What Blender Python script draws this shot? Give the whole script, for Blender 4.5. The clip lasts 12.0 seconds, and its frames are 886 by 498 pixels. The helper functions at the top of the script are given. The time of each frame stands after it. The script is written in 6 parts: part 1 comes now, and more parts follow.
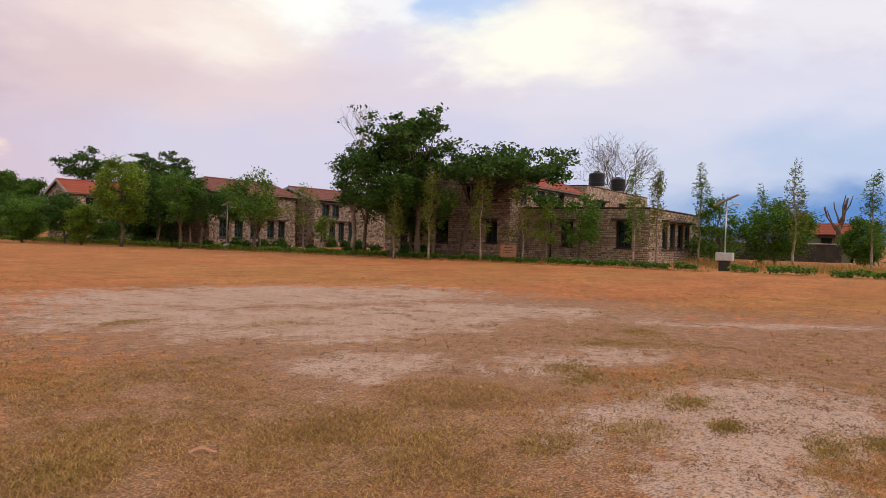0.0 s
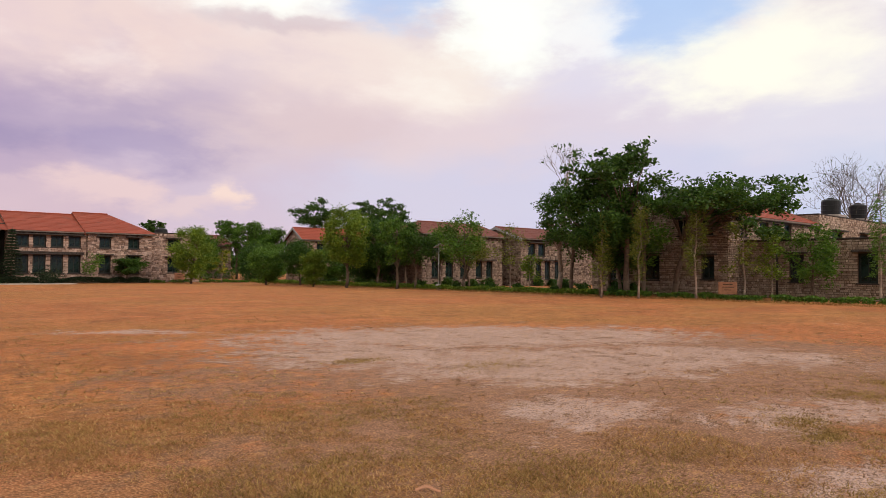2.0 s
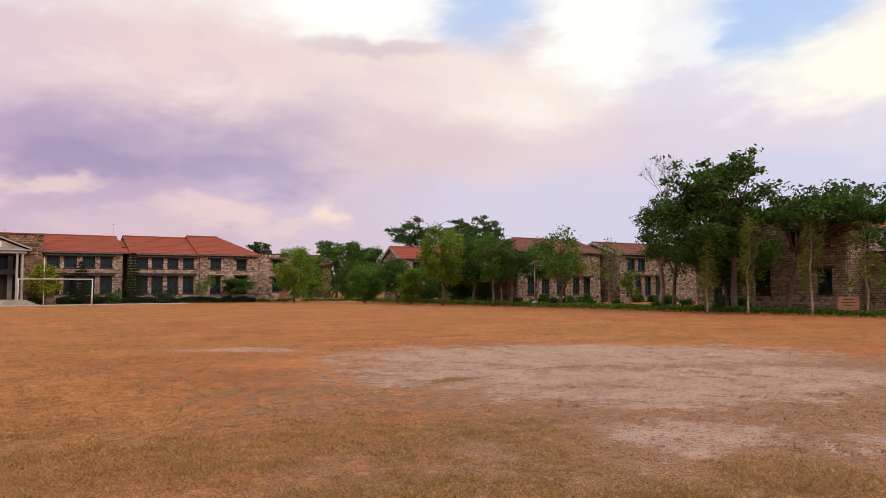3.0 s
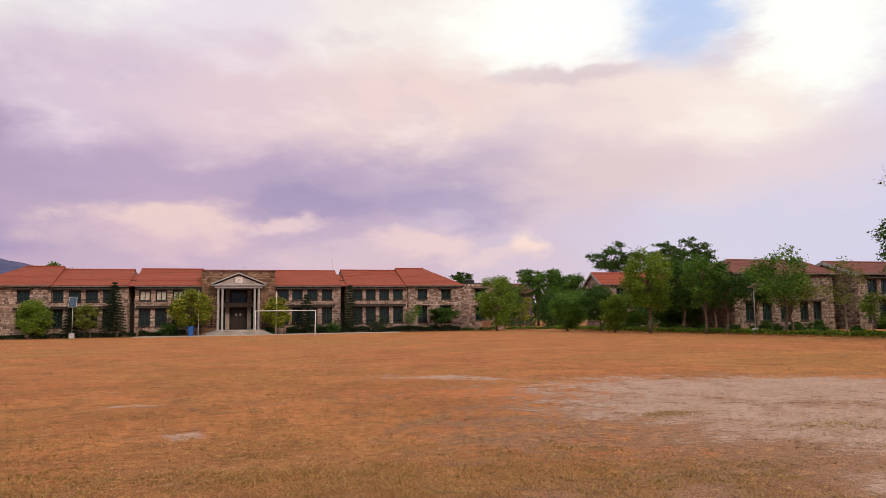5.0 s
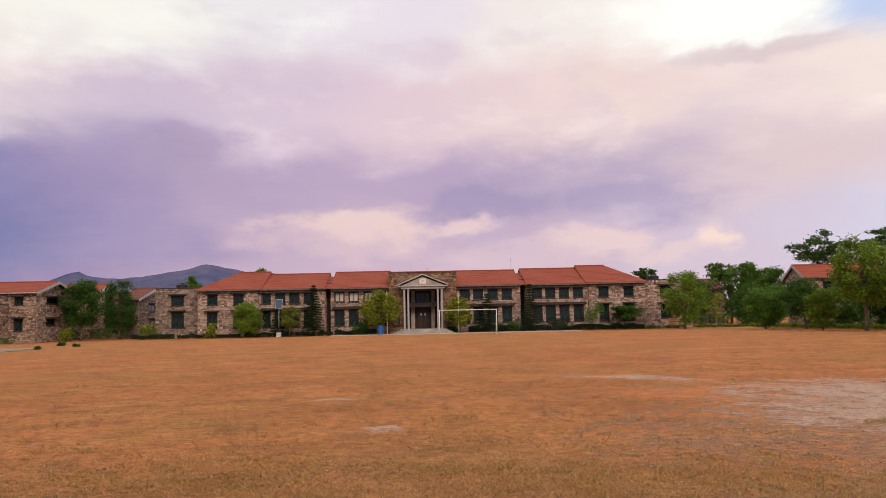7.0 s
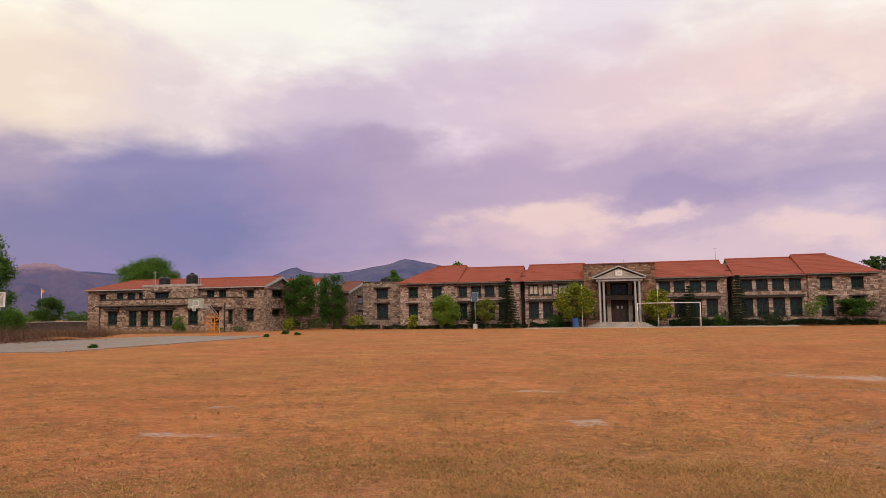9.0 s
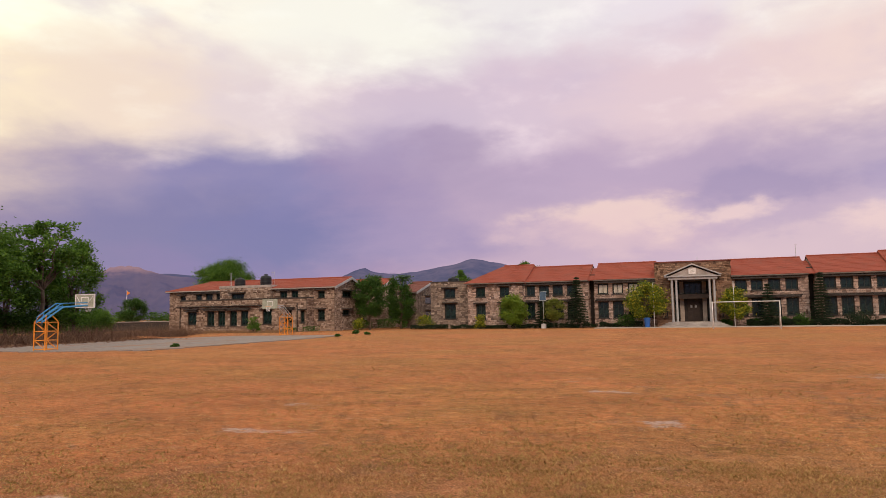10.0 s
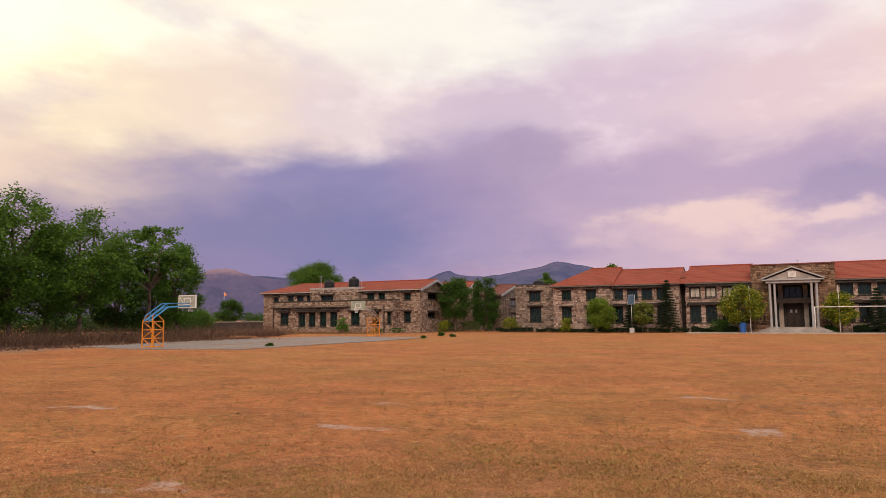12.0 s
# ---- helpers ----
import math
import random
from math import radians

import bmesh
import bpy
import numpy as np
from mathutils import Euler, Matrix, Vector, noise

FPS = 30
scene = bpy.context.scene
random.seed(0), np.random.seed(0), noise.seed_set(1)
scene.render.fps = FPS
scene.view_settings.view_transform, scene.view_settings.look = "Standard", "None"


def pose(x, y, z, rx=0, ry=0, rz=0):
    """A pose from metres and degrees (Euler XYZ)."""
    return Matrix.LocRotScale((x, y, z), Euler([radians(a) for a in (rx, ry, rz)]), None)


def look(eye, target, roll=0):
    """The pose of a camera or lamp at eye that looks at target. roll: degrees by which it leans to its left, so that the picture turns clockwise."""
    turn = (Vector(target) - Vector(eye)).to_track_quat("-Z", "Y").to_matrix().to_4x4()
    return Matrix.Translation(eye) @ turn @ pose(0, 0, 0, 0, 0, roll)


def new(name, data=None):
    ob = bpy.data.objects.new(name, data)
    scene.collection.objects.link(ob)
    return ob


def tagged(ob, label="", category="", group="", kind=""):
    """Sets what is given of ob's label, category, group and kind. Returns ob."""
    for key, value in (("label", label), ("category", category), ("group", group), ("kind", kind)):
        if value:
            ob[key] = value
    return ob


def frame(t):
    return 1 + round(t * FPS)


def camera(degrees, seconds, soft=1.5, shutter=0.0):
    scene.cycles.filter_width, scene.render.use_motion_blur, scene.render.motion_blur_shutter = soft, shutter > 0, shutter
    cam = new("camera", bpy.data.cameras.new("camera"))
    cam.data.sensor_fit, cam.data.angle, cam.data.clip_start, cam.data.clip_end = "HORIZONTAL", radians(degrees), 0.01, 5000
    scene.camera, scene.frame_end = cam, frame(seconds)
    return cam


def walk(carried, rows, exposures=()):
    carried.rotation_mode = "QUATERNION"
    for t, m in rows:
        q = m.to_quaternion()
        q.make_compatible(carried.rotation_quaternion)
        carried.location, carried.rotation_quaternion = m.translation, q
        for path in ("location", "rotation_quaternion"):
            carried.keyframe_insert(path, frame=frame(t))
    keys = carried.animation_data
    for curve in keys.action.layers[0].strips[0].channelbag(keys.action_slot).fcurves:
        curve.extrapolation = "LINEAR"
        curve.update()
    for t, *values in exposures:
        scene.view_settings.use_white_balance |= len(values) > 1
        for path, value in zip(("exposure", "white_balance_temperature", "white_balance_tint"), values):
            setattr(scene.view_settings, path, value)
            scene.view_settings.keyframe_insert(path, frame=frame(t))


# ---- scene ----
cam = camera(65.15, 12.0, soft=0.8)
# seconds, x, y, z, yaw, pitch, roll; a person turning on the spot at arm's length
ROWS = [
    (0, -0.007, 0.001, 1.669, -57.83, -1.15, -1.55),
    (0.5, -0.081, 0.012, 1.685, -50.56, -0.47, -1.54),
    (1, -0.127, -0.033, 1.681, -44.16, 0.09, -1.36),
    (1.5, -0.143, -0.061, 1.718, -42.46, 0.86, -0.87),
    (2, -0.151, -0.052, 1.764, -40.95, 1.65, -0.49),
    (2.5, -0.157, -0.024, 1.788, -37.22, 2.36, -0.21),
    (4.5, -0.019, 0.297, 1.755, -20.94, 4.98, 0.74),
    (5, -0.022, 0.309, 1.767, -16.61, 5.47, 0.74),
    (5.5, -0.035, 0.319, 1.776, -12.31, 5.67, 0.98),
    (6, -0.074, 0.297, 1.775, -8.63, 5.70, 1.19),
    (6.5, -0.104, 0.269, 1.770, -5.51, 5.72, 1.27),
    (7, -0.131, 0.250, 1.768, -1.94, 5.60, 1.22),
    (7.5, -0.163, 0.255, 1.767, 2.12, 5.41, 1.13),
    (9.5, -0.292, 0.208, 1.764, 16.98, 5.30, 0.87),
    (10, -0.300, 0.156, 1.765, 19.38, 5.35, 0.98),
    (10.5, -0.301, 0.097, 1.764, 21.09, 5.47, 1.06),
    (11, -0.303, 0.049, 1.754, 23.35, 5.58, 0.97),
    (11.5, -0.308, 0.019, 1.758, 25.33, 5.62, 0.83),
    (12, -0.306, 0.013, 1.753, 26.31, 5.66, 0.47),
]
walk(cam, [(t, pose(x, y, z, 90 + pitch, roll, yaw)) for t, x, y, z, yaw, pitch, roll in ROWS],
     exposures=[(0, -0.10, 6600, 10), (6.5, -0.10, 6600, 10), (9.5, -0.10, 6720, 10), (12, -0.08, 6850, 12)])


# ---- node helpers ----
class Nodes:
    """Short-hand for building a node tree."""

    def __init__(self, tree):
        self.t = tree
        tree.nodes.clear()

    def n(self, kind, **kw):
        node = self.t.nodes.new(kind)
        for k, v in kw.items():
            if k in ("operation", "blend_type", "data_type", "noise_dimensions", "feature", "wave_type", "bands_direction", "sky_type", "distance", "wave_profile"):
                if k == "operation":
                    node.operation = v
                elif k == "blend_type":
                    node.blend_type = v
                elif k == "data_type":
                    node.data_type = v
                elif k == "noise_dimensions":
                    node.noise_dimensions = v
                elif k == "feature":
                    node.feature = v
                elif k == "wave_type":
                    node.wave_type = v
                elif k == "bands_direction":
                    node.bands_direction = v
                elif k == "wave_profile":
                    node.wave_profile = v
                elif k == "sky_type":
                    node.sky_type = v
        return node

    def put(self, socket, v):
        if isinstance(v, bpy.types.NodeSocket):
            self.t.links.new(v, socket)
        elif v is not None:
            if isinstance(v, (tuple, list)) and len(v) == 3 and socket.type == "RGBA":
                v = (*v, 1)
            socket.default_value = v

    def math(self, op, a, b=None, c=None, clamp=False):
        m = self.n("ShaderNodeMath", operation=op)
        m.use_clamp = clamp
        for s, v in zip(m.inputs, (a, b, c)):
            self.put(s, v)
        return m.outputs[0]

    def mix(self, fac, a, b, blend="MIX"):
        m = self.n("ShaderNodeMix", data_type="RGBA", blend_type=blend)
        self.put(m.inputs[0], fac)
        self.put(m.inputs[6], a)
        self.put(m.inputs[7], b)
        return m.outputs[2]

    def noise(self, vec, scale, detail=4.0, rough=0.55, distort=0.0):
        m = self.n("ShaderNodeTexNoise")
        if vec is not None:
            self.put(m.inputs["Vector"], vec)
        self.put(m.inputs["Scale"], scale)
        self.put(m.inputs["Detail"], detail)
        self.put(m.inputs["Roughness"], rough)
        self.put(m.inputs["Distortion"], distort)
        return m.outputs[0]

    def step(self, v, lo, hi, to0=0.0, to1=1.0):
        m = self.n("ShaderNodeMapRange")
        m.interpolation_type = "SMOOTHSTEP"
        for s, x in zip(m.inputs, (v, lo, hi, to0, to1)):
            self.put(s, x)
        return m.outputs[0]

    def ramp(self, v, stops):
        m = self.n("ShaderNodeValToRGB")
        e = m.color_ramp.elements
        while len(e) < len(stops):
            e.new(0.5)
        for el, (p, col) in zip(e, stops):
            el.position, el.color = p, (*col, 1)
        self.put(m.inputs[0], v)
        return m.outputs[0]

    def coords(self, which="Object"):
        return self.n("ShaderNodeTexCoord").outputs[which]

    def scaled(self, vec, s):
        m = self.n("ShaderNodeMapping")
        self.put(m.inputs["Vector"], vec)
        m.inputs["Scale"].default_value = s
        return m.outputs[0]

    def bump(self, height, strength=0.4, dist=0.02):
        m = self.n("ShaderNodeBump")
        self.put(m.inputs["Height"], height)
        m.inputs["Strength"].default_value, m.inputs["Distance"].default_value = strength, dist
        return m.outputs[0]


# ---- world, sun ----
SUN_AZ, SUN_EL = 200.0, 32.0        # degrees to the left of straight ahead, and up
world = bpy.data.worlds.new("sky")
scene.world = world
world.use_nodes = True
W = Nodes(world.node_tree)
gen = W.coords("Generated")
sep = W.n("ShaderNodeSeparateXYZ")
W.put(sep.inputs[0], gen)
dx, dy, dz = sep.outputs
az = W.math("MULTIPLY", W.math("ARCTAN2", W.math("MULTIPLY", dx, -1.0), dy), 57.2958)
el = W.math("MULTIPLY", W.math("ARCSINE", dz), 57.2958)
flat = W.n("ShaderNodeCombineXYZ")
W.put(flat.inputs[0], W.math("MULTIPLY", az, 0.022))
W.put(flat.inputs[1], W.math("MULTIPLY", el, 0.048))
cv = flat.outputs[0]
big = W.noise(cv, 2.2, 4, 0.5, 0.3)
fine = W.noise(cv, 5.0, 6, 0.52, 0.2)
curl = W.noise(cv, 11.0, 9, 0.6, 0.1)
warp = W.math("SUBTRACT", W.noise(cv, 3.1, 7, 0.6, 0.2), 0.5)
azw = W.math("MULTIPLY_ADD", warp, 22.0, az)
elw = W.math("MULTIPLY_ADD", W.math("SUBTRACT", fine, 0.5), 6.0, W.math("MULTIPLY_ADD", W.math("SUBTRACT", big, 0.5), 5.0, el))


def tint(r, g, b):
    """A display colour as scene light."""
    return tuple((c / 255 / 12.92) if c < 10 else ((c / 255 + 0.055) / 1.055) ** 2.4 for c in (r, g, b))


def belt(*stops):
    """The sky's colour along one height, by direction (degrees to the left of straight ahead)."""
    ends = stops[0][1:], stops[-1][1:]
    dim = tuple(sum(c) / 2 for c in zip(*ends))
    rows = [(-180, *dim), *stops, (180, *dim)]
    m = W.n("ShaderNodeValToRGB")
    m.color_ramp.interpolation = "EASE"
    e = m.color_ramp.elements
    while len(e) < len(rows):
        e.new(0.5)
    for stop, (d, r, g, b) in zip(e, rows):
        stop.position, stop.color = (d + 180) / 360, (*tint(r, g, b), 1)
    W.put(m.inputs[0], W.math("MULTIPLY_ADD", azw, 1 / 360, 0.5))
    return m.outputs[0]


def patch(a, e, wa, we, amount=1.0, ragged=0.9):
    """A cloud bank about the direction a, e (degrees), with a torn edge."""
    p = W.math("DIVIDE", W.math("SUBTRACT", W.math("MULTIPLY_ADD", warp, 14.0, az), a), wa)
    q = W.math("DIVIDE", W.math("SUBTRACT", W.math("MULTIPLY_ADD", W.math("SUBTRACT", fine, 0.5), 6.0, el), e), we)
    d = W.math("EXPONENT", W.math("MULTIPLY", W.math("ADD", W.math("MULTIPLY", p, p), W.math("MULTIPLY", q, q)), -1.0))
    torn = W.math("MULTIPLY", W.math("SUBTRACT", curl, 0.5), W.step(d, 0.05, 0.4, 0, ragged))
    return W.step(W.math("ADD", torn, d), 0.10, 0.85, 0, amount)


nishita = W.n("ShaderNodeTexSky", sky_type="NISHITA")
nishita.sun_disc = False
nishita.sun_elevation, nishita.sun_rotation = radians(SUN_EL), radians(-SUN_AZ)
clear = W.mix(1.0, nishita.outputs[0], (0.10, 0.10, 0.10), "MULTIPLY")
sky = belt((-88, 84, 130, 200), (-80, 108, 150, 208), (-71, 188, 196, 226), (-55, 204, 196, 224), (-38, 206, 194, 218), (-24, 210, 188, 208), (-8, 208, 178, 196),
           (6, 198, 168, 192), (16, 196, 164, 188), (26, 162, 134, 172), (36, 136, 118, 168), (46, 138, 120, 164), (60, 150, 126, 158))
sky = W.mix(W.step(elw, 2.4, 5.4), sky, belt((-88, 184, 196, 228), (-78, 204, 206, 230), (-55, 208, 202, 228), (-38, 210, 200, 222), (-22, 208, 186, 206), (-10, 190, 164, 190),
                                             (2, 194, 164, 190), (12, 186, 158, 186), (20, 160, 138, 178), (32, 120, 114, 164), (44, 128, 118, 162), (60, 158, 136, 164)))
sky = W.mix(W.step(elw, 7.0, 11.0), sky, belt((-86, 218, 214, 234), (-70, 222, 214, 230), (-55, 222, 207, 222), (-42, 226, 204, 212), (-28, 220, 194, 200), (-17, 186, 164, 190),
                                             (-6, 180, 156, 186), (6, 184, 158, 188), (16, 172, 148, 180), (26, 156, 134, 174), (35, 136, 126, 172), (45, 162, 144, 174), (60, 232, 204, 188)))
sky = W.mix(W.step(elw, 11.5, 15.5), sky, belt((-84, 234, 226, 236), (-66, 246, 234, 230), (-54, 222, 212, 230), (-42, 244, 226, 220), (-28, 238, 214, 212), (-14, 236, 208, 206),
                                             (0, 224, 196, 206), (12, 214, 190, 208), (22, 206, 184, 204), (33, 224, 204, 210), (46, 238, 214, 200), (60, 255, 234, 200)))
sky = W.mix(W.step(elw, 18.0, 23.0), sky, belt((-78, 248, 244, 244), (-60, 206, 214, 240), (-49, 254, 248, 242), (-36, 214, 218, 240), (-25, 254, 247, 242),
                                             (-10, 240, 226, 224), (0, 230, 216, 228), (12, 234, 226, 230), (26, 244, 238, 232), (42, 252, 240, 226), (60, 255, 248, 226)))
# lit tops and shaded hollows of the cloud deck
sky = W.mix(W.math("MULTIPLY", W.step(el, 9.0, 15.0, 0.0, 0.5), W.step(W.math("MULTIPLY_ADD", curl, 0.25, W.math("MULTIPLY", fine, 0.75)), 0.50, 0.68)), sky, tint(255, 244, 236), "SOFT_LIGHT")
shade = W.math("MULTIPLY", W.step(W.math("MULTIPLY_ADD", curl, 0.2, W.math("MULTIPLY", big, 0.8)), 0.50, 0.34, 0, 0.4), W.step(el, 10.0, 16.0))
sky = W.mix(shade, sky, tint(200, 180, 204))
BLUE_GAPS = ((-36.8, 22.8, 4.0, 4.0, 0.6, (160, 190, 240)), (-59.5, 19.5, 6.0, 3.4, 0.8, (168, 196, 242)), (-43, 26.5, 8, 2.0, 0.5, (160, 190, 240)))
BANKS = ((-64.6, 15.5, 9.0, 3.2, 0.95, (255, 248, 236)), (-46, 19.5, 5.5, 4.2, 0.95, (255, 254, 250)), (-25.5, 23.0, 8.5, 4.0, 0.95, (255, 253, 250)), (-53, 18.7, 3.5, 2.2, 0.7, (252, 248, 248)))
STREAKS = ((-27.2, 19.0, 7.0, 0.9, 0.6, (206, 182, 192)), (-5.8, 9.4, 7.0, 1.8, 0.6, (150, 132, 174)), (-17.5, 9.2, 6.0, 1.6, 0.55, (158, 140, 182)), (18.5, 13.6, 5.0, 1.5, 0.5, (160, 136, 172)))
for group in (BLUE_GAPS, BANKS, STREAKS):
    for a, e, wa, we, amount, col in group:
        sky = W.mix(patch(a, e, wa, we, amount), sky, tint(*col))
# lit cumulus heads over the roofs
HEADS = ((5.2, 7.4, 6.5, 1.5, 0.75, (240, 206, 198)), (6.5, 6.0, 9.0, 1.6, 0.5, (226, 190, 196)), (-4.4, 7.3, 2.6, 1.0, 0.7, (238, 204, 202)), (-13.9, 5.9, 4.5, 1.3, 0.75, (238, 204, 202)),
         (-22.8, 5.8, 1.6, 1.7, 0.9, (246, 214, 204)), (-20.0, 4.6, 3.6, 1.1, 0.6, (234, 202, 202)), (-9.0, 4.6, 8.0, 1.2, 0.5, (224, 192, 200)))
for a, e, wa, we, amount, col in HEADS:
    sky = W.mix(patch(a, e, wa, we, amount, 1.3), sky, tint(*col))
sky = W.mix(patch(63, 23, 10, 8, 0.9, 0.3), sky, (1.45, 1.25, 0.90))
sky = W.mix(0.06, sky, clear)
sky = W.mix(1.0, sky, (1.16, 1.21, 1.18), "MULTIPLY")
ground_glow = W.step(dz, -0.06, -0.005)
sky = W.mix(ground_glow, (0.30, 0.20, 0.14), sky)
bg = W.n("ShaderNodeBackground")
W.put(bg.inputs[0], sky)
bg.inputs[1].default_value = 1.0
out = W.n("ShaderNodeOutputWorld")
W.put(out.inputs[0], bg.outputs[0])

sun = new("sun", bpy.data.lights.new("sun", "SUN"))
sun.data.energy, sun.data.angle, sun.data.color = 1.6, radians(24), (1.0, 0.78, 0.60)
a0, e0 = radians(SUN_AZ), radians(SUN_EL)
sun.matrix_world = look((-math.sin(a0) * math.cos(e0) * 60, math.cos(a0) * math.cos(e0) * 60, math.sin(e0) * 60), (0, 0, 0))


# ---- materials ----
def material(name):
    m = bpy.data.materials.new(name)
    m.use_nodes = True
    return m, Nodes(m.node_tree)


def finish(N, color, rough=0.8, metal=0.0, normal=None, spec=0.3, transmission=0.0, sheen=0.0):
    b = N.n("ShaderNodeBsdfPrincipled")
    N.put(b.inputs["Base Color"], color)
    N.put(b.inputs["Roughness"], rough)
    N.put(b.inputs["Metallic"], metal)
    N.put(b.inputs["Specular IOR Level"], spec)
    N.put(b.inputs["Transmission Weight"], transmission)
    if normal is not None:
        N.put(b.inputs["Normal"], normal)
    o = N.n("ShaderNodeOutputMaterial")
    N.put(o.inputs[0], b.outputs[0])
    return b


def island(N):
    return N.n("ShaderNodeNewGeometry").outputs["Random Per Island"]


def plain(name, col, rough=0.7, metal=0.0, vary=0.25, scale=3.0, spec=0.3, grain=0.15):
    """A painted or cast surface with stains at two scales."""
    m, N = material(name)
    c = N.coords()
    a = N.noise(c, scale, 5, 0.6)
    b = N.noise(c, scale * 14, 3, 0.6)
    v = N.math("ADD", N.math("MULTIPLY", a, 0.7), N.math("MULTIPLY", b, 0.3))
    dark = tuple(x * (1 - vary) for x in col)
    light = tuple(min(1, x * (1 + vary)) for x in col)
    color = N.mix(N.step(v, 0.32, 0.68), dark, light)
    finish(N, color, N.step(a, 0.3, 0.7, rough - 0.08, min(1, rough + 0.08)), metal, N.bump(b, grain, 0.01), spec)
    return m


def stone_mat(name, stops, per_object=False):
    m, N = material(name)
    c = N.coords()
    r = N.n("ShaderNodeObjectInfo").outputs["Random"] if per_object else island(N)
    base = N.ramp(r, stops)
    g = N.noise(c, 9, 6, 0.65)
    f = N.noise(c, 45, 3, 0.6)
    base = N.mix(N.step(g, 0.45, 0.75, 0.0, 0.22), base, (0.13, 0.085, 0.075))
    weather = N.noise(c, 0.35, 4, 0.6)
    base = N.mix(N.step(weather, 0.5, 0.75, 0.0, 0.2), base, (0.10, 0.085, 0.08))
    finish(N, base, 0.92, 0, N.bump(N.math("ADD", g, N.math("MULTIPLY", f, 0.4)), 0.5, 0.03), 0.2)
    return m


STONE = stone_mat("sandstone blocks", [(0.0, (0.17, 0.105, 0.085)), (0.2, (0.38, 0.265, 0.22)), (0.42, (0.52, 0.375, 0.32)),
                                       (0.6, (0.24, 0.16, 0.135)), (0.8, (0.58, 0.44, 0.39)), (1.0, (0.13, 0.09, 0.08))])
# Greyer stone, darkened further to hold the shade of trees before the wings.
STONE_GREY_SHADED = stone_mat("grey stone blocks with tree shade mixed in", [(0.0, (0.09, 0.065, 0.058)), (0.3, (0.24, 0.185, 0.155)), (0.6, (0.34, 0.26, 0.215)),
                                             (0.8, (0.15, 0.11, 0.095)), (1.0, (0.42, 0.33, 0.275))])
PALE = [(0.0, (0.20, 0.135, 0.105)), (0.25, (0.40, 0.30, 0.24)), (0.5, (0.50, 0.39, 0.32)), (0.7, (0.30, 0.22, 0.175)), (0.9, (0.58, 0.46, 0.385)), (1.0, (0.22, 0.16, 0.135))]
STONE_BROWN = stone_mat("brown sandstone blocks", [(0.0, (0.10, 0.055, 0.038)), (0.3, (0.25, 0.145, 0.095)), (0.6, (0.33, 0.20, 0.135)), (0.8, (0.17, 0.095, 0.065)), (1.0, (0.40, 0.26, 0.18))])
STONE_PALE = stone_mat("pale coursed blocks", PALE)
STONE_RUBBLE = stone_mat("brown and cream rubble", [(0.0, (0.10, 0.060, 0.045)), (0.25, (0.30, 0.205, 0.16)), (0.5, (0.44, 0.33, 0.27)), (0.7, (0.17, 0.105, 0.08)), (0.9, (0.38, 0.27, 0.21)), (1.0, (0.50, 0.39, 0.33))])
STONE_PIECE = stone_mat("single stone blocks", PALE, True)
MORTAR = plain("mortar", (0.125, 0.088, 0.070), 0.95, 0, 0.35, 1.2)
DARK_TRIM = plain("dark stained concrete and recess shade", (0.045, 0.036, 0.034), 0.85, 0, 0.4, 1.5)
CONCRETE = plain("pale concrete", (0.35, 0.305, 0.29), 0.85, 0, 0.3, 1.4)
EAVES = plain("stained eaves board", (0.17, 0.135, 0.122), 0.85, 0, 0.4, 1.5)
WHITE_TRIM = plain("weathered white paint", (0.36, 0.345, 0.365), 0.6, 0, 0.2, 1.2)
FRAME_MAT = plain("dark green window paint", (0.012, 0.018, 0.017), 0.5, 0, 0.3, 4)
DOOR_MAT = plain("dark brown door paint", (0.040, 0.026, 0.022), 0.55, 0, 0.3, 3)
BLACK_TANK = plain("black polythene", (0.012, 0.013, 0.016), 0.45, 0, 0.25, 2)
STEEL = plain("galvanised steel", (0.45, 0.45, 0.46), 0.45, 0.7, 0.2, 5)
WHITE_PIPE = plain("white painted pipe", (0.68, 0.64, 0.64), 0.5, 0, 0.2, 4)
ORANGE = plain("orange enamel", (0.72, 0.25, 0.03), 0.5, 0, 0.25, 3)
BLUE = plain("sky blue enamel", (0.05, 0.24, 0.50), 0.5, 0, 0.25, 3)
BLUE_BIN = plain("blue plastic", (0.03, 0.12, 0.42), 0.45, 0, 0.15, 3)
BOARD_MAT = plain("weathered board", (0.34, 0.34, 0.28), 0.7, 0, 0.25, 3)
NOTICE = plain("faded orange board", (0.46, 0.22, 0.13), 0.7, 0, 0.2, 4)
GREY_BOX = plain("grey metal box", (0.50, 0.48, 0.50), 0.5, 0.2, 0.15, 4)
PANEL = plain("solar cells", (0.030, 0.055, 0.10), 0.2, 0.2, 0.2, 6, 0.6)
PAVING = plain("dusty paving", (0.40, 0.33, 0.29), 0.9, 0, 0.25, 0.8)
BARK = plain("grey brown bark", (0.12, 0.085, 0.065), 0.95, 0, 0.4, 5, 0.2, 0.5)
BARK_PALE = plain("pale bark", (0.27, 0.20, 0.165), 0.95, 0, 0.35, 5, 0.2, 0.5)
SHED_WALL = plain("green grey plaster", (0.17, 0.17, 0.13), 0.9, 0, 0.3, 1.0)
FLAG_MAT = plain("saffron cloth", (0.75, 0.25, 0.06), 0.8, 0, 0.1, 4)


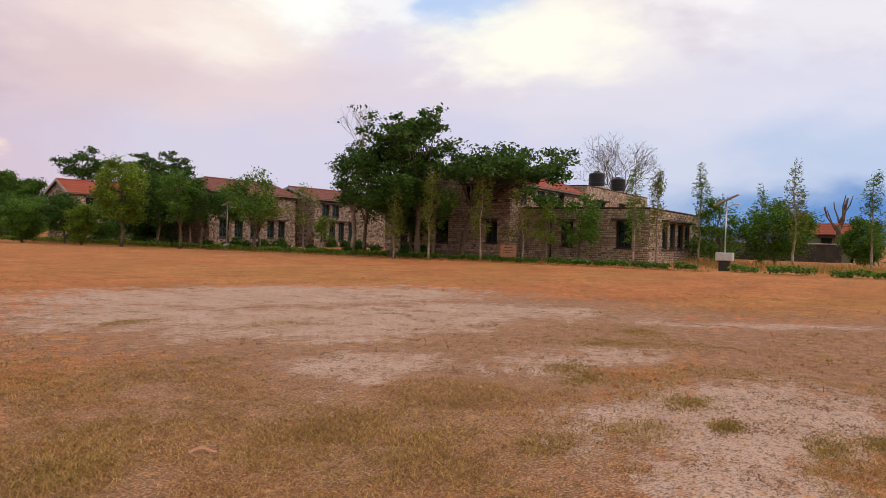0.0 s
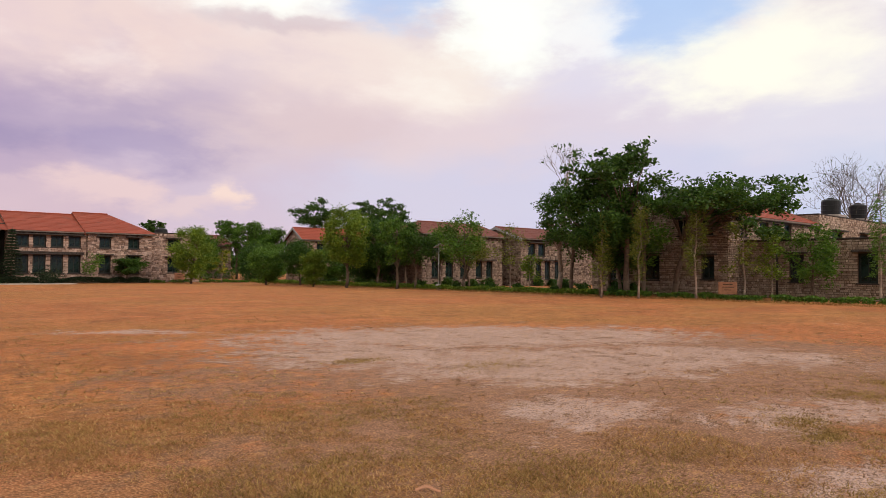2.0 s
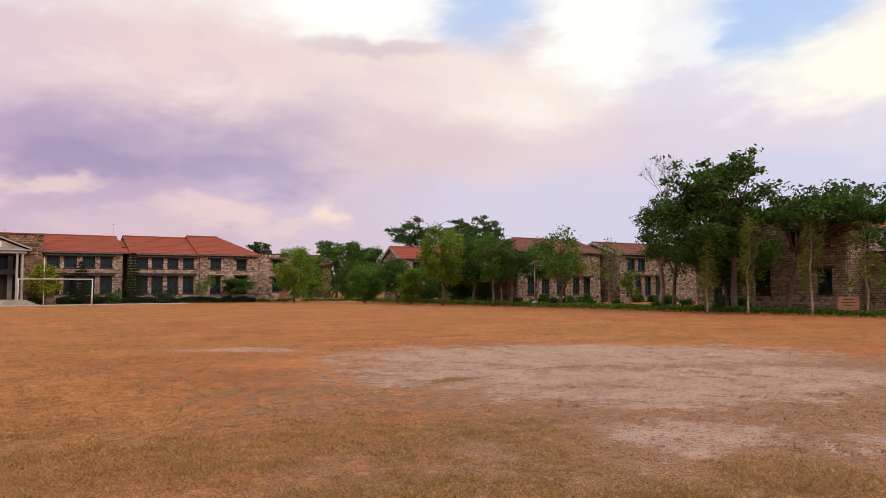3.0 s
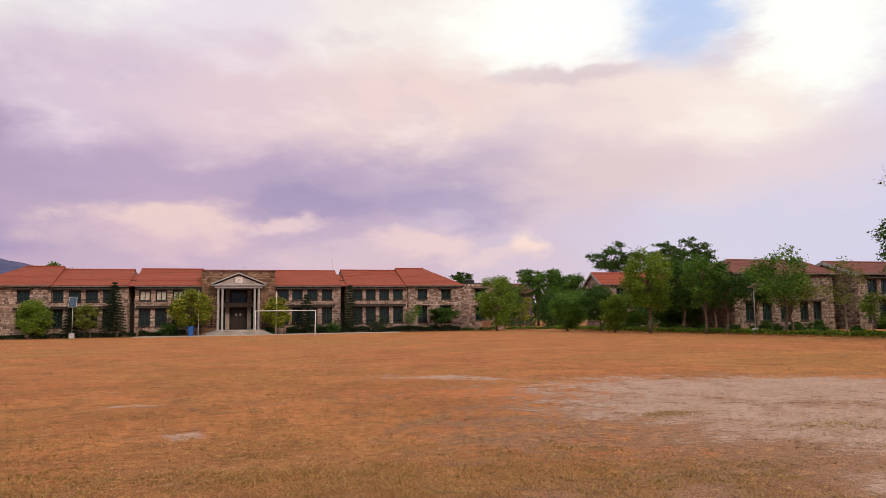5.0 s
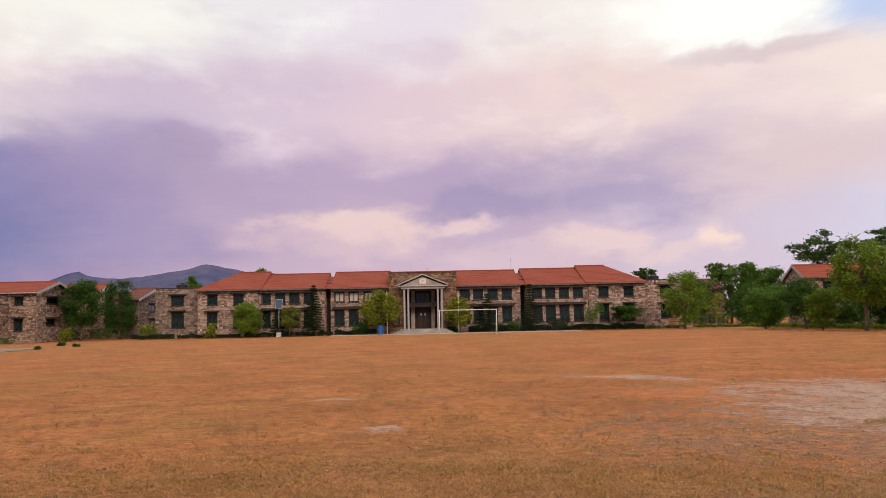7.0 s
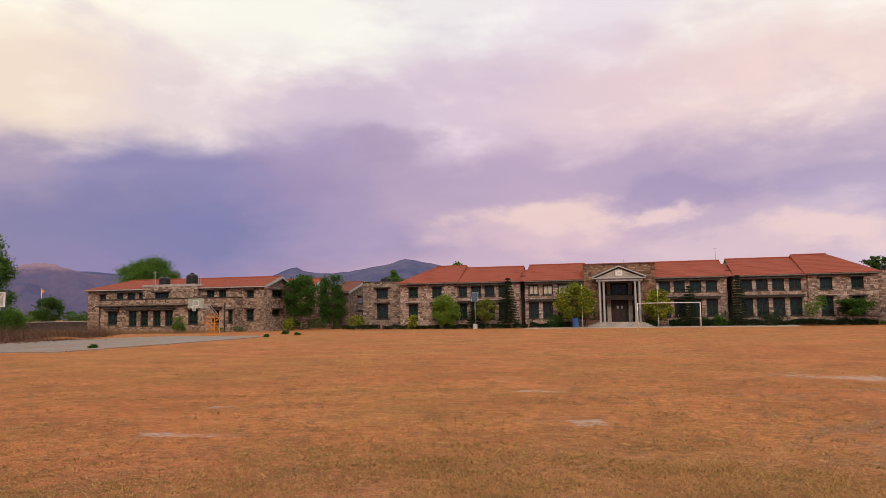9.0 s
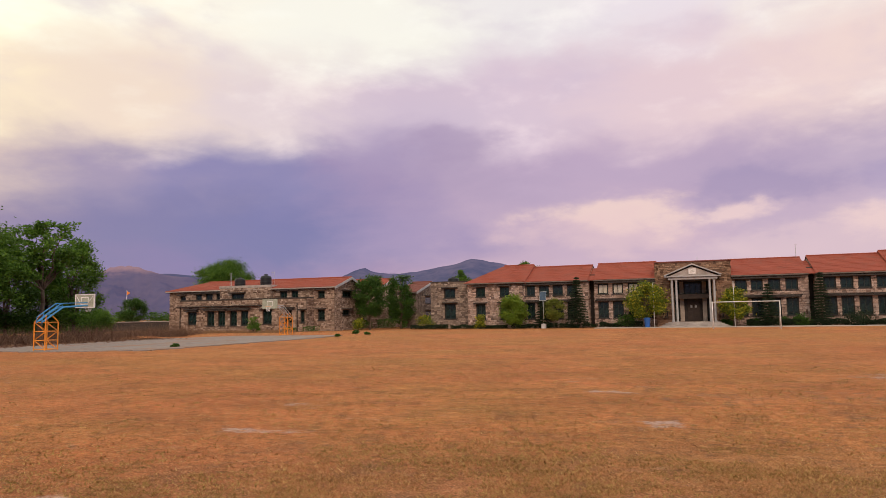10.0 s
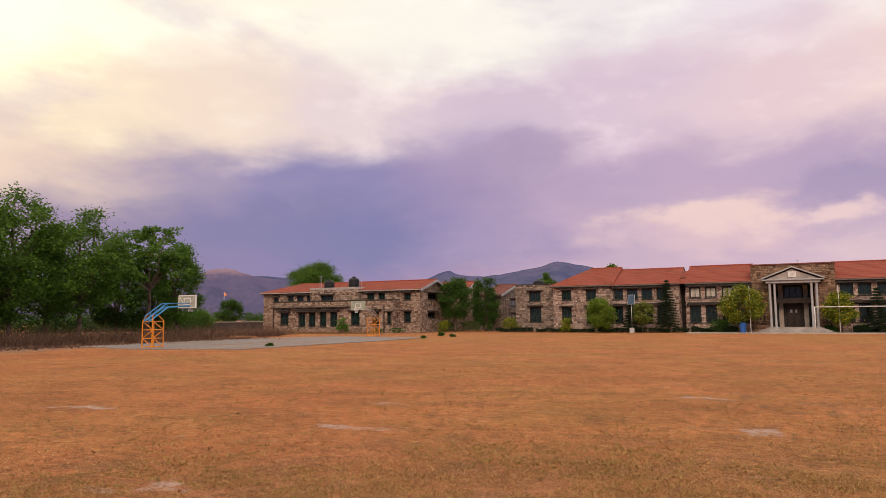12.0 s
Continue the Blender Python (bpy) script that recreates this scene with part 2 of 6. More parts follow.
def court_mat():
    """Cement with drifts of brown earth and cracks."""
    m, N = material("worn cement court")
    c = N.coords()
    a, b, f = N.noise(N.scaled(c, (1.0, 0.4, 1.0)), 0.5, 6, 0.65), N.noise(c, 3.0, 6, 0.7), N.noise(c, 22.0, 4, 0.6)
    col = N.mix(N.step(b, 0.35, 0.65), (0.20, 0.165, 0.155), (0.31, 0.262, 0.252))
    col = N.mix(N.step(N.math("MULTIPLY_ADD", b, 0.4, N.math("MULTIPLY", a, 0.6)), 0.50, 0.60, 0, 0.85), col, (0.30, 0.16, 0.095))
    col = N.mix(N.step(f, 0.56, 0.68, 0, 0.6), col, (0.13, 0.09, 0.075))
    finish(N, col, 0.9, 0, N.bump(f, 0.4, 0.02), 0.2)
    return m


COURT = court_mat()


def glass_mat():
    m, N = material("dark window glass")
    c = N.coords()
    n = N.noise(c, 1.3, 3, 0.5)
    finish(N, N.mix(N.step(n, 0.35, 0.65), (0.008, 0.020, 0.020), (0.020, 0.040, 0.038)), 0.14, 0, N.bump(n, 0.05, 0.02), 0.28, 0.2)
    return m


def reflection_glass_mat():
    m, N = material("glass with painted pale reflection")
    c = N.coords()
    n = N.noise(N.scaled(c, (9, 1, 1)), 1.5, 3, 0.5)
    # The pale sky reflection on these panes is painted as their colour.
    finish(N, N.mix(N.step(n, 0.35, 0.65), (0.40, 0.36, 0.30), (0.58, 0.54, 0.46)), 0.2, 0, None, 0.5)
    return m


GLASS, REFLECT_PANE = glass_mat(), reflection_glass_mat()


def roof_mat(name, col):
    m, N = material(name)
    c = N.coords()
    r = island(N)
    g = N.noise(c, 0.7, 6, 0.65)
    f = N.noise(N.scaled(c, (14, 1.2, 1.2)), 2.0, 4, 0.6)
    base = N.mix(N.step(r, 0, 1, 0.0, 1.0), tuple(x * 0.94 for x in col), tuple(x * 1.06 for x in col))
    base = N.mix(N.step(g, 0.48, 0.80, 0.0, 0.55), base, (0.13, 0.055, 0.04))
    base = N.mix(N.step(f, 0.55, 0.8, 0.0, 0.35), base, (0.30, 0.15, 0.10))
    finish(N, base, 0.8, 0, N.bump(f, 0.3, 0.02), 0.25)
    return m


ROOF = roof_mat("red roof sheets", (0.275, 0.060, 0.036))
ROOF_OLD = roof_mat("faded red roof sheets", (0.165, 0.052, 0.040))


def leaf_mat(name, stops, gloss=0.5):
    m, N = material(name)
    r = island(N)
    col = N.ramp(r, stops)
    # Broad noise darkens the leaf colour, a painted shading within the crowns.
    big = N.noise(N.coords(), 0.8, 3, 0.5)
    col = N.mix(N.step(big, 0.40, 0.7, 0.0, 0.3), col, tuple(x * 0.55 for x in stops[0][1]))
    d = N.n("ShaderNodeBsdfPrincipled")
    N.put(d.inputs["Base Color"], col)
    d.inputs["Roughness"].default_value = gloss
    d.inputs["Specular IOR Level"].default_value = 0.25
    tr = N.n("ShaderNodeBsdfTranslucent")
    N.put(tr.inputs[0], col)
    mx = N.n("ShaderNodeMixShader")
    mx.inputs[0].default_value = 0.34
    N.put(mx.inputs[1], d.outputs[0])
    N.put(mx.inputs[2], tr.outputs[0])
    o = N.n("ShaderNodeOutputMaterial")
    N.put(o.inputs[0], mx.outputs[0])
    return m


LEAF = {
    "dark": leaf_mat("dark green leaves", [(0, (0.024, 0.060, 0.011)), (0.5, (0.048, 0.112, 0.017)), (1, (0.090, 0.175, 0.026))]),
    "mid": leaf_mat("green leaves", [(0, (0.045, 0.105, 0.014)), (0.5, (0.088, 0.185, 0.022)), (1, (0.150, 0.270, 0.034))]),
    "light": leaf_mat("yellow green leaves", [(0, (0.085, 0.155, 0.016)), (0.5, (0.150, 0.235, 0.024)), (1, (0.250, 0.330, 0.038))]),
    "olive": leaf_mat("olive drooping leaves", [(0, (0.085, 0.115, 0.020)), (0.5, (0.150, 0.185, 0.030)), (1, (0.280, 0.285, 0.050))]),
    "gold": leaf_mat("yellow flowering leaves", [(0, (0.06, 0.11, 0.014)), (0.55, (0.15, 0.20, 0.020)), (0.75, (0.32, 0.32, 0.028)), (1, (0.60, 0.50, 0.04))]),
    "needle": leaf_mat("blackish green needles", [(0, (0.010, 0.024, 0.011)), (0.5, (0.020, 0.040, 0.018)), (1, (0.040, 0.060, 0.024))]),
    "dry": leaf_mat("dry brown brush", [(0, (0.10, 0.052, 0.040)), (0.5, (0.17, 0.095, 0.068)), (1, (0.28, 0.18, 0.12))], 0.9),
    "straw": leaf_mat("straw grass", [(0, (0.20, 0.095, 0.040)), (0.4, (0.40, 0.20, 0.075)), (0.75, (0.52, 0.29, 0.105)), (1, (0.66, 0.44, 0.19))], 0.9),
    "scrub": leaf_mat("flattened brown grass", [(0, (0.19, 0.105, 0.060)), (0.5, (0.28, 0.165, 0.095)), (1, (0.38, 0.24, 0.13))], 0.9),
    "turf": leaf_mat("green tipped grass", [(0, (0.19, 0.118, 0.036)), (0.5, (0.35, 0.222, 0.072)), (1, (0.54, 0.36, 0.13))], 0.9),
}


def field_mat():
    """Burnt grass, trampled brown earth and pale dust, with small bare spots."""
    m, N = material("dry playing field")
    p = N.n("ShaderNodeNewGeometry").outputs["Position"]
    s = N.n("ShaderNodeSeparateXYZ")
    N.put(s.inputs[0], p)
    x, y = s.outputs[0], s.outputs[1]
    n0 = N.noise(p, 0.05, 3, 0.5)
    n1 = N.noise(p, 0.22, 5, 0.6)
    n2 = N.noise(p, 1.1, 6, 0.65)
    n3 = N.noise(p, 4.5, 6, 0.7)
    n5 = N.noise(p, 14.0, 4, 0.65)
    n4 = N.noise(p, 42.0, 4, 0.7)
    wx = N.math("MULTIPLY_ADD", N.math("SUBTRACT", n1, 0.5), 3.0, x)
    wy = N.math("MULTIPLY_ADD", N.math("SUBTRACT", N.noise(p, 0.3, 4, 0.6, 0.5), 0.5), 3.0, y)

    def ground_map(spots):
        res = None
        for cx, cy, rx, ry, turn, amount in spots:
            c, q = math.cos(radians(turn)), math.sin(radians(turn))
            ux, uy = N.math("SUBTRACT", wx, cx), N.math("SUBTRACT", wy, cy)
            a = N.math("DIVIDE", N.math("ADD", N.math("MULTIPLY", ux, c), N.math("MULTIPLY", uy, q)), rx)
            b = N.math("DIVIDE", N.math("SUBTRACT", N.math("MULTIPLY", uy, c), N.math("MULTIPLY", ux, q)), ry)
            d = N.math("EXPONENT", N.math("MULTIPLY", N.math("ADD", N.math("MULTIPLY", a, a), N.math("MULTIPLY", b, b)), -1.0))
            d = N.math("MULTIPLY", d, amount)
            res = d if res is None else N.math("MAXIMUM", res, d)
        return res

    bare, trodden = ground_map(BARE), ground_map(TRODDEN)
    # straw: reddish, golden and olive stretches, then tufts and blades
    straw = N.mix(N.step(n1, 0.35, 0.65), (0.42, 0.155, 0.066), (0.53, 0.215, 0.090))
    drift = N.noise(N.scaled(p, (0.4, 1.0, 1.0)), 0.16, 5, 0.62, 0.4)
    straw = N.mix(N.step(drift, 0.50, 0.62, 0, 0.5), straw, (0.38, 0.205, 0.070))
    straw = N.mix(N.step(n0, 0.52, 0.64, 0, 0.4), straw, (0.40, 0.19, 0.075))
    straw = N.mix(N.step(n2, 0.51, 0.62, 0, 0.75), straw, (0.25, 0.112, 0.056))
    straw = N.mix(N.step(n2, 0.46, 0.32, 0, 0.4), straw, (0.50, 0.25, 0.105))
    straw = N.mix(N.step(n3, 0.51, 0.60, 0, 0.6), straw, (0.22, 0.098, 0.046))
    straw = N.mix(N.step(n3, 0.47, 0.37, 0, 0.5), straw, (0.64, 0.31, 0.135))
    straw = N.mix(1.0, straw, (1.02, 0.90, 0.86), "MULTIPLY")
    # broad stretches of redder, greener and darker growth
    hue = N.mix(N.step(N.noise(N.scaled(p, (0.6, 1.0, 1.0)), 0.13, 5, 0.62, 0.5), 0.42, 0.60), (1.03, 0.91, 0.84), (0.96, 1.02, 0.84))
    tone = N.step(N.noise(N.scaled(p, (0.7, 1.0, 1.0)), 0.55, 6, 0.7, 0.5), 0.36, 0.64, 0.80, 1.12)
    straw = N.mix(1.0, N.mix(1.0, straw, hue, "MULTIPLY"), tone, "MULTIPLY")
    # trampled earth
    earth = N.mix(N.step(n3, 0.40, 0.62), (0.345, 0.200, 0.158), (0.225, 0.118, 0.090))
    earth = N.mix(N.step(n2, 0.50, 0.64, 0, 0.6), earth, (0.24, 0.128, 0.082))
    worn = N.step(N.math("MULTIPLY_ADD", N.math("SUBTRACT", N.math("MULTIPLY_ADD", n3, 0.5, N.math("MULTIPLY", n2, 0.5)), 0.5), 2.2, trodden), 0.30, 0.62)
    col = N.mix(N.math("MULTIPLY", worn, 0.88), straw, earth)
    # cropped and browner where feet pass most
    near = N.step(N.math("ADD", N.math("MULTIPLY", x, x), N.math("MULTIPLY", y, y)), 20.0, 130.0, 0.55, 0.0)
    col = N.mix(near, col, (0.29, 0.150, 0.085))
    # pale dust with ragged edges
    ragged = N.math("ADD", N.math("MULTIPLY", n2, 0.45), N.math("MULTIPLY", n3, 0.65))
    edge = N.math("MULTIPLY_ADD", N.math("SUBTRACT", ragged, 0.55), 2.4, bare)
    dust = N.mix(N.step(n2, 0.35, 0.7), (0.47, 0.322, 0.288), (0.56, 0.395, 0.358))
    dust = N.mix(N.step(n5, 0.57, 0.68, 0, 0.55), dust, (0.23, 0.135, 0.100))
    col = N.mix(N.step(edge, 0.34, 0.70, 0, 0.95), col, dust)
    scuff = N.noise(N.scaled(p, (0.5, 1.0, 1.0)), 1.6, 6, 0.7, 0.3)
    col = N.mix(N.math("MULTIPLY", N.step(scuff, 0.60, 0.68), N.step(n1, 0.45, 0.6, 0.0, 0.6)), col, (0.50, 0.345, 0.265))
    # blades and crumbs
    col = N.mix(N.step(n5, 0.52, 0.62, 0, 0.6), col, (0.15, 0.075, 0.040))
    col = N.mix(N.step(n4, 0.51, 0.60, 0, 0.72), col, (0.13, 0.068, 0.034))
    col = N.mix(N.step(n4, 0.48, 0.38, 0, 0.6), col, (0.70, 0.395, 0.195))
    tuft = N.noise(N.scaled(p, (0.7, 1.0, 1.0)), 7.5, 5, 0.75, 0.6)
    col = N.mix(N.step(tuft, 0.57, 0.63, 0, 0.7), col, (0.15, 0.078, 0.038))
    col = N.mix(N.step(tuft, 0.43, 0.37, 0, 0.5), col, (0.62, 0.32, 0.145))
    fleck = N.noise(p, 1.9, 8, 0.8, 0.2)
    col = N.mix(N.step(fleck, 0.645, 0.67, 0, 0.75), col, (0.11, 0.058, 0.030))
    h = N.math("ADD", N.math("MULTIPLY", n3, 0.5), N.math("ADD", N.math("MULTIPLY", n5, 0.5), N.math("MULTIPLY", n4, 0.4)))
    finish(N, col, 0.95, 0, N.bump(h, 0.9, 0.055), 0.1)
    return m


# bare dust and trampled earth: centre, half lengths, turn, amount
BARE = [(12.6, 13.3, 7.0, 3.3, -30, 1.05), (8.3, 11.6, 3.4, 2.4, -40, 0.85), (14.0, 7.0, 3.6, 2.0, -60, 0.85), (15.5, 2.0, 3.6, 0.8, -55, 0.66),
        (10.2, 8.4, 4.0, 2.6, -20, 1.0), (7.3, 0.9, 2.4, 1.3, -25, 0.98), (5.0, 1.0, 1.3, 0.7, 0, 0.85), (6.8, 5.6, 1.7, 1.2, 20, 0.85), (8.8, 3.6, 2.4, 1.1, -30, 0.75),
        (5.8, 19.4, 2.6, 0.8, -30, 0.7), (-0.9, 11.7, 0.5, 0.35, 0, 0.78), (-2.0, 15.9, 0.9, 0.5, 0, 0.62), (-13.2, 9.4, 1.3, 0.3, 10, 0.66),
        (-6.7, 9.7, 1.2, 0.25, 0, 0.6), (-7.7, 12.5, 0.9, 0.3, 0, 0.6), (-6.6, 5.4, 0.8, 0.25, 0, 0.6)]
# The last spot is brown earth that also paints in the left trees' shade.
TRODDEN = [(11.5, 8.0, 7.5, 9.0, 20, 1.05), (4.5, 10.5, 3.5, 4.5, -20, 0.55), (5.5, 4.5, 4.2, 4.2, 0, 0.92), (13.0, 0.0, 9.0, 4.5, 0, 0.8), (1.5, 15.5, 6.0, 2.0, 0, 0.36), (-6, 8, 9, 5, 0, 0.18), (-45, 25, 7, 9, 0, 1.0)]
FIELD = field_mat()


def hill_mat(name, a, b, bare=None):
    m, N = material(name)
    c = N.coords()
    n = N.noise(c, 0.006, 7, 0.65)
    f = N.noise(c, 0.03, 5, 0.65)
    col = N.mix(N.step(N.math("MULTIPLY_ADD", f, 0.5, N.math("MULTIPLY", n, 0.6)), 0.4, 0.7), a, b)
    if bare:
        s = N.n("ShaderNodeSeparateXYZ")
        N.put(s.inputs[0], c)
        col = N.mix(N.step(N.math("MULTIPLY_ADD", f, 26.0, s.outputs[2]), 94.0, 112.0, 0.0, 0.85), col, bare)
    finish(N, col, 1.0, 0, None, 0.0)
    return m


# Distance haze is mixed into these blue and violet hill colours.
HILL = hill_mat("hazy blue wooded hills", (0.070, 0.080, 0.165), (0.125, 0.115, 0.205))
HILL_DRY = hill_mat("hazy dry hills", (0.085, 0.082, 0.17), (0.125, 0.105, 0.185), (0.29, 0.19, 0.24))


# ---- mesh helpers ----
def mesh_of(name, verts, faces, mat, smooth=False):
    me = bpy.data.meshes.new(name)
    me.from_pydata([tuple(map(float, v)) for v in verts], [], [tuple(f) for f in faces])
    me.materials.append(mat)
    if smooth:
        me.shade_smooth()
    me.update()
    return me


def link(name, me, parent=None, m=None, label="", kind=""):
    ob = new(name, me)
    if parent is not None:
        ob.parent = parent
    if m is not None:
        ob.matrix_basis = m
    return tagged(ob, label, kind=kind)


def thing(name, x, y, z=0.0, turn=0.0, label="", category="", group="", kind=""):
    ob = new(name)
    ob.matrix_basis = pose(x, y, z, 0, 0, turn)
    return tagged(ob, label, category, group, kind)


class Geo:
    """Vertices and faces gathered for one mesh."""

    def __init__(self):
        self.v, self.f = [], []

    def add(self, verts, faces):
        k = len(self.v)
        self.v.extend(verts)
        self.f.extend([[i + k for i in f] for f in faces])
        return self

    def box(self, x0, x1, y0, y1, z0, z1):
        return self.add([(x0, y0, z0), (x1, y0, z0), (x1, y1, z0), (x0, y1, z0), (x0, y0, z1), (x1, y0, z1), (x1, y1, z1), (x0, y1, z1)],
                        [(0, 3, 2, 1), (4, 5, 6, 7), (0, 1, 5, 4), (1, 2, 6, 5), (2, 3, 7, 6), (3, 0, 4, 7)])

    def bevel_box(self, x0, x1, y0, y1, z0, z1, b=0.02):
        """A box with all its edges cut off at b."""
        bm = bmesh.new()
        bmesh.ops.create_cube(bm, size=1.0, matrix=Matrix.Translation(((x0 + x1) / 2, (y0 + y1) / 2, (z0 + z1) / 2)) @ Matrix.Diagonal((x1 - x0, y1 - y0, z1 - z0, 1)))
        bmesh.ops.bevel(bm, geom=bm.edges[:], offset=b, segments=1, affect="EDGES")
        bm.verts.index_update()
        self.add([tuple(v.co) for v in bm.verts], [[v.index for v in f.verts] for f in bm.faces])
        bm.free()
        return self

    def tube(self, a, b, r0, r1=None, sides=6, caps=True):
        a, b = Vector(a), Vector(b)
        r1 = r0 if r1 is None else r1
        d = (b - a)
        if d.length < 1e-6:
            return self
        q = d.to_track_quat("Z", "Y")
        ring = [q @ Vector((math.cos(2 * math.pi * i / sides), math.sin(2 * math.pi * i / sides), 0)) for i in range(sides)]
        verts = [tuple(a + r0 * u) for u in ring] + [tuple(b + r1 * u) for u in ring]
        faces = [(i, (i + 1) % sides, sides + (i + 1) % sides, sides + i) for i in range(sides)]
        if caps:
            faces += [tuple(range(sides))[::-1], tuple(range(sides, 2 * sides))]
        return self.add(verts, faces)

    def path(self, pts, r, sides=6):
        for a, b in zip(pts, pts[1:]):
            self.tube(a, b, r, r, sides)
        return self

    def lathe(self, profile, sides=20):
        """profile: (radius, z) from the bottom up, about the z axis."""
        verts, faces = [], []
        for r, z in profile:
            verts += [(r * math.cos(2 * math.pi * i / sides), r * math.sin(2 * math.pi * i / sides), z) for i in range(sides)]
        for k in range(len(profile) - 1):
            faces += [(k * sides + i, k * sides + (i + 1) % sides, (k + 1) * sides + (i + 1) % sides, (k + 1) * sides + i) for i in range(sides)]
        faces += [tuple(range(sides))[::-1], tuple(range((len(profile) - 1) * sides, len(profile) * sides))]
        return self.add(verts, faces)

    def mesh(self, name, mat, smooth=False):
        return mesh_of(name, self.v, self.f, mat, smooth)

    def part(self, name, mat, parent, label="", m=None, smooth=False, kind=""):
        return link(name, self.mesh(name, mat, smooth), parent, m, label, kind)


rng = np.random.default_rng(7)


# ---- ground ----
def ground():
    g = Geo()
    xs = [-4000, -800, -200, -80, -40, 0, 40, 80, 200, 800, 4000]
    for j in range(len(xs)):
        for i in range(len(xs)):
            g.v.append((xs[i], xs[j] + 40, 0.0))
    n = len(xs)
    g.f = [(j * n + i, j * n + i + 1, (j + 1) * n + i + 1, (j + 1) * n + i) for j in range(n - 1) for i in range(n - 1)]
    ob = link("ground", g.mesh("ground", FIELD))
    tagged(ob, "dry orange-brown playing field with trampled dusty patches", "ground", kind="structure")


ground()


def ridge_line(name, label, mat, d, az0, az1, profile, depth, seed):
    """Far hills: a sheet of slopes that climbs to a jagged crest. profile: azimuth (degrees left), height in metres."""
    r = np.random.default_rng(seed)
    g = Geo()
    n, rows = 130, 9
    a = np.linspace(az0, az1, n)
    h = np.interp(a, [p[0] for p in profile], [p[1] for p in profile])
    h = h + np.convolve(r.normal(0, 1, n + 8), np.ones(9) / 9, "valid") * 5 + r.normal(0, 0.6, n)
    for j in range(rows):
        f = j / (rows - 1)
        for i in range(n):
            rad = d + depth * f
            bend = (f ** 1.4) + (0.10 * math.sin(i * 0.35 + j) + r.normal(0, 0.03)) * f * (1 - f) * 4
            z = max(-2.0, h[i] * min(1, bend)) - 2 * (1 - f)
            g.v.append((-math.sin(radians(a[i])) * rad, math.cos(radians(a[i])) * rad, z))
    g.f = [(j * n + i, j * n + i + 1, (j + 1) * n + i + 1, (j + 1) * n + i) for j in range(rows - 1) for i in range(n - 1)]
    ob = link(name, g.mesh(name, mat, True))
    tagged(ob, label, "hills", kind="structure")


def crest(far, *stops):
    """Heights from angles over the horizon."""
    return [(a, 1.75 + far * math.tan(radians(e))) for a, e in stops]


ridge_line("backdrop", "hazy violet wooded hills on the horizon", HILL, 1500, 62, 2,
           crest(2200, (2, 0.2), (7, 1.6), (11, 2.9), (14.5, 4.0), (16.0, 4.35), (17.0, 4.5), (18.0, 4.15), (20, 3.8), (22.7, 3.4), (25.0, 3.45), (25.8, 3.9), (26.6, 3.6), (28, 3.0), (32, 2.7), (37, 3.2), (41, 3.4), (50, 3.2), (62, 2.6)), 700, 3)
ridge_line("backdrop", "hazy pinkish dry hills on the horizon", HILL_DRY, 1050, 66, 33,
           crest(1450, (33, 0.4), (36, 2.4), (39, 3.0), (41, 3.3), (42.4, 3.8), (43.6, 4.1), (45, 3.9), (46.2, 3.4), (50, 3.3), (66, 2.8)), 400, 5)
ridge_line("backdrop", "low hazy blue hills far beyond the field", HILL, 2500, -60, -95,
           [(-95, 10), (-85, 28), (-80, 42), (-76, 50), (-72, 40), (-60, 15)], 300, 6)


# ---- buildings ----
def cells(length, height, holes):
    xs = sorted({0.0, length, *[h[0] for h in holes], *[h[1] for h in holes]})
    zs = sorted({0.0, height, *[h[2] for h in holes], *[h[3] for h in holes]})
    for i in range(len(xs) - 1):
        for k in range(len(zs) - 1):
            cx, cz = (xs[i] + xs[i + 1]) / 2, (zs[k] + zs[k + 1]) / 2
            yield xs[i], xs[i + 1], zs[k], zs[k + 1], not any(h[0] < cx < h[1] and h[2] < cz < h[3] for h in holes)


def frame_of(origin, u):
    """Local axes of a wall: X along it, Y into the building, Z up."""
    ux, uy = u
    return Matrix(((ux, -uy, 0, origin[0]), (uy, ux, 0, origin[1]), (0, 0, 1, origin[2]), (0, 0, 0, 1)))


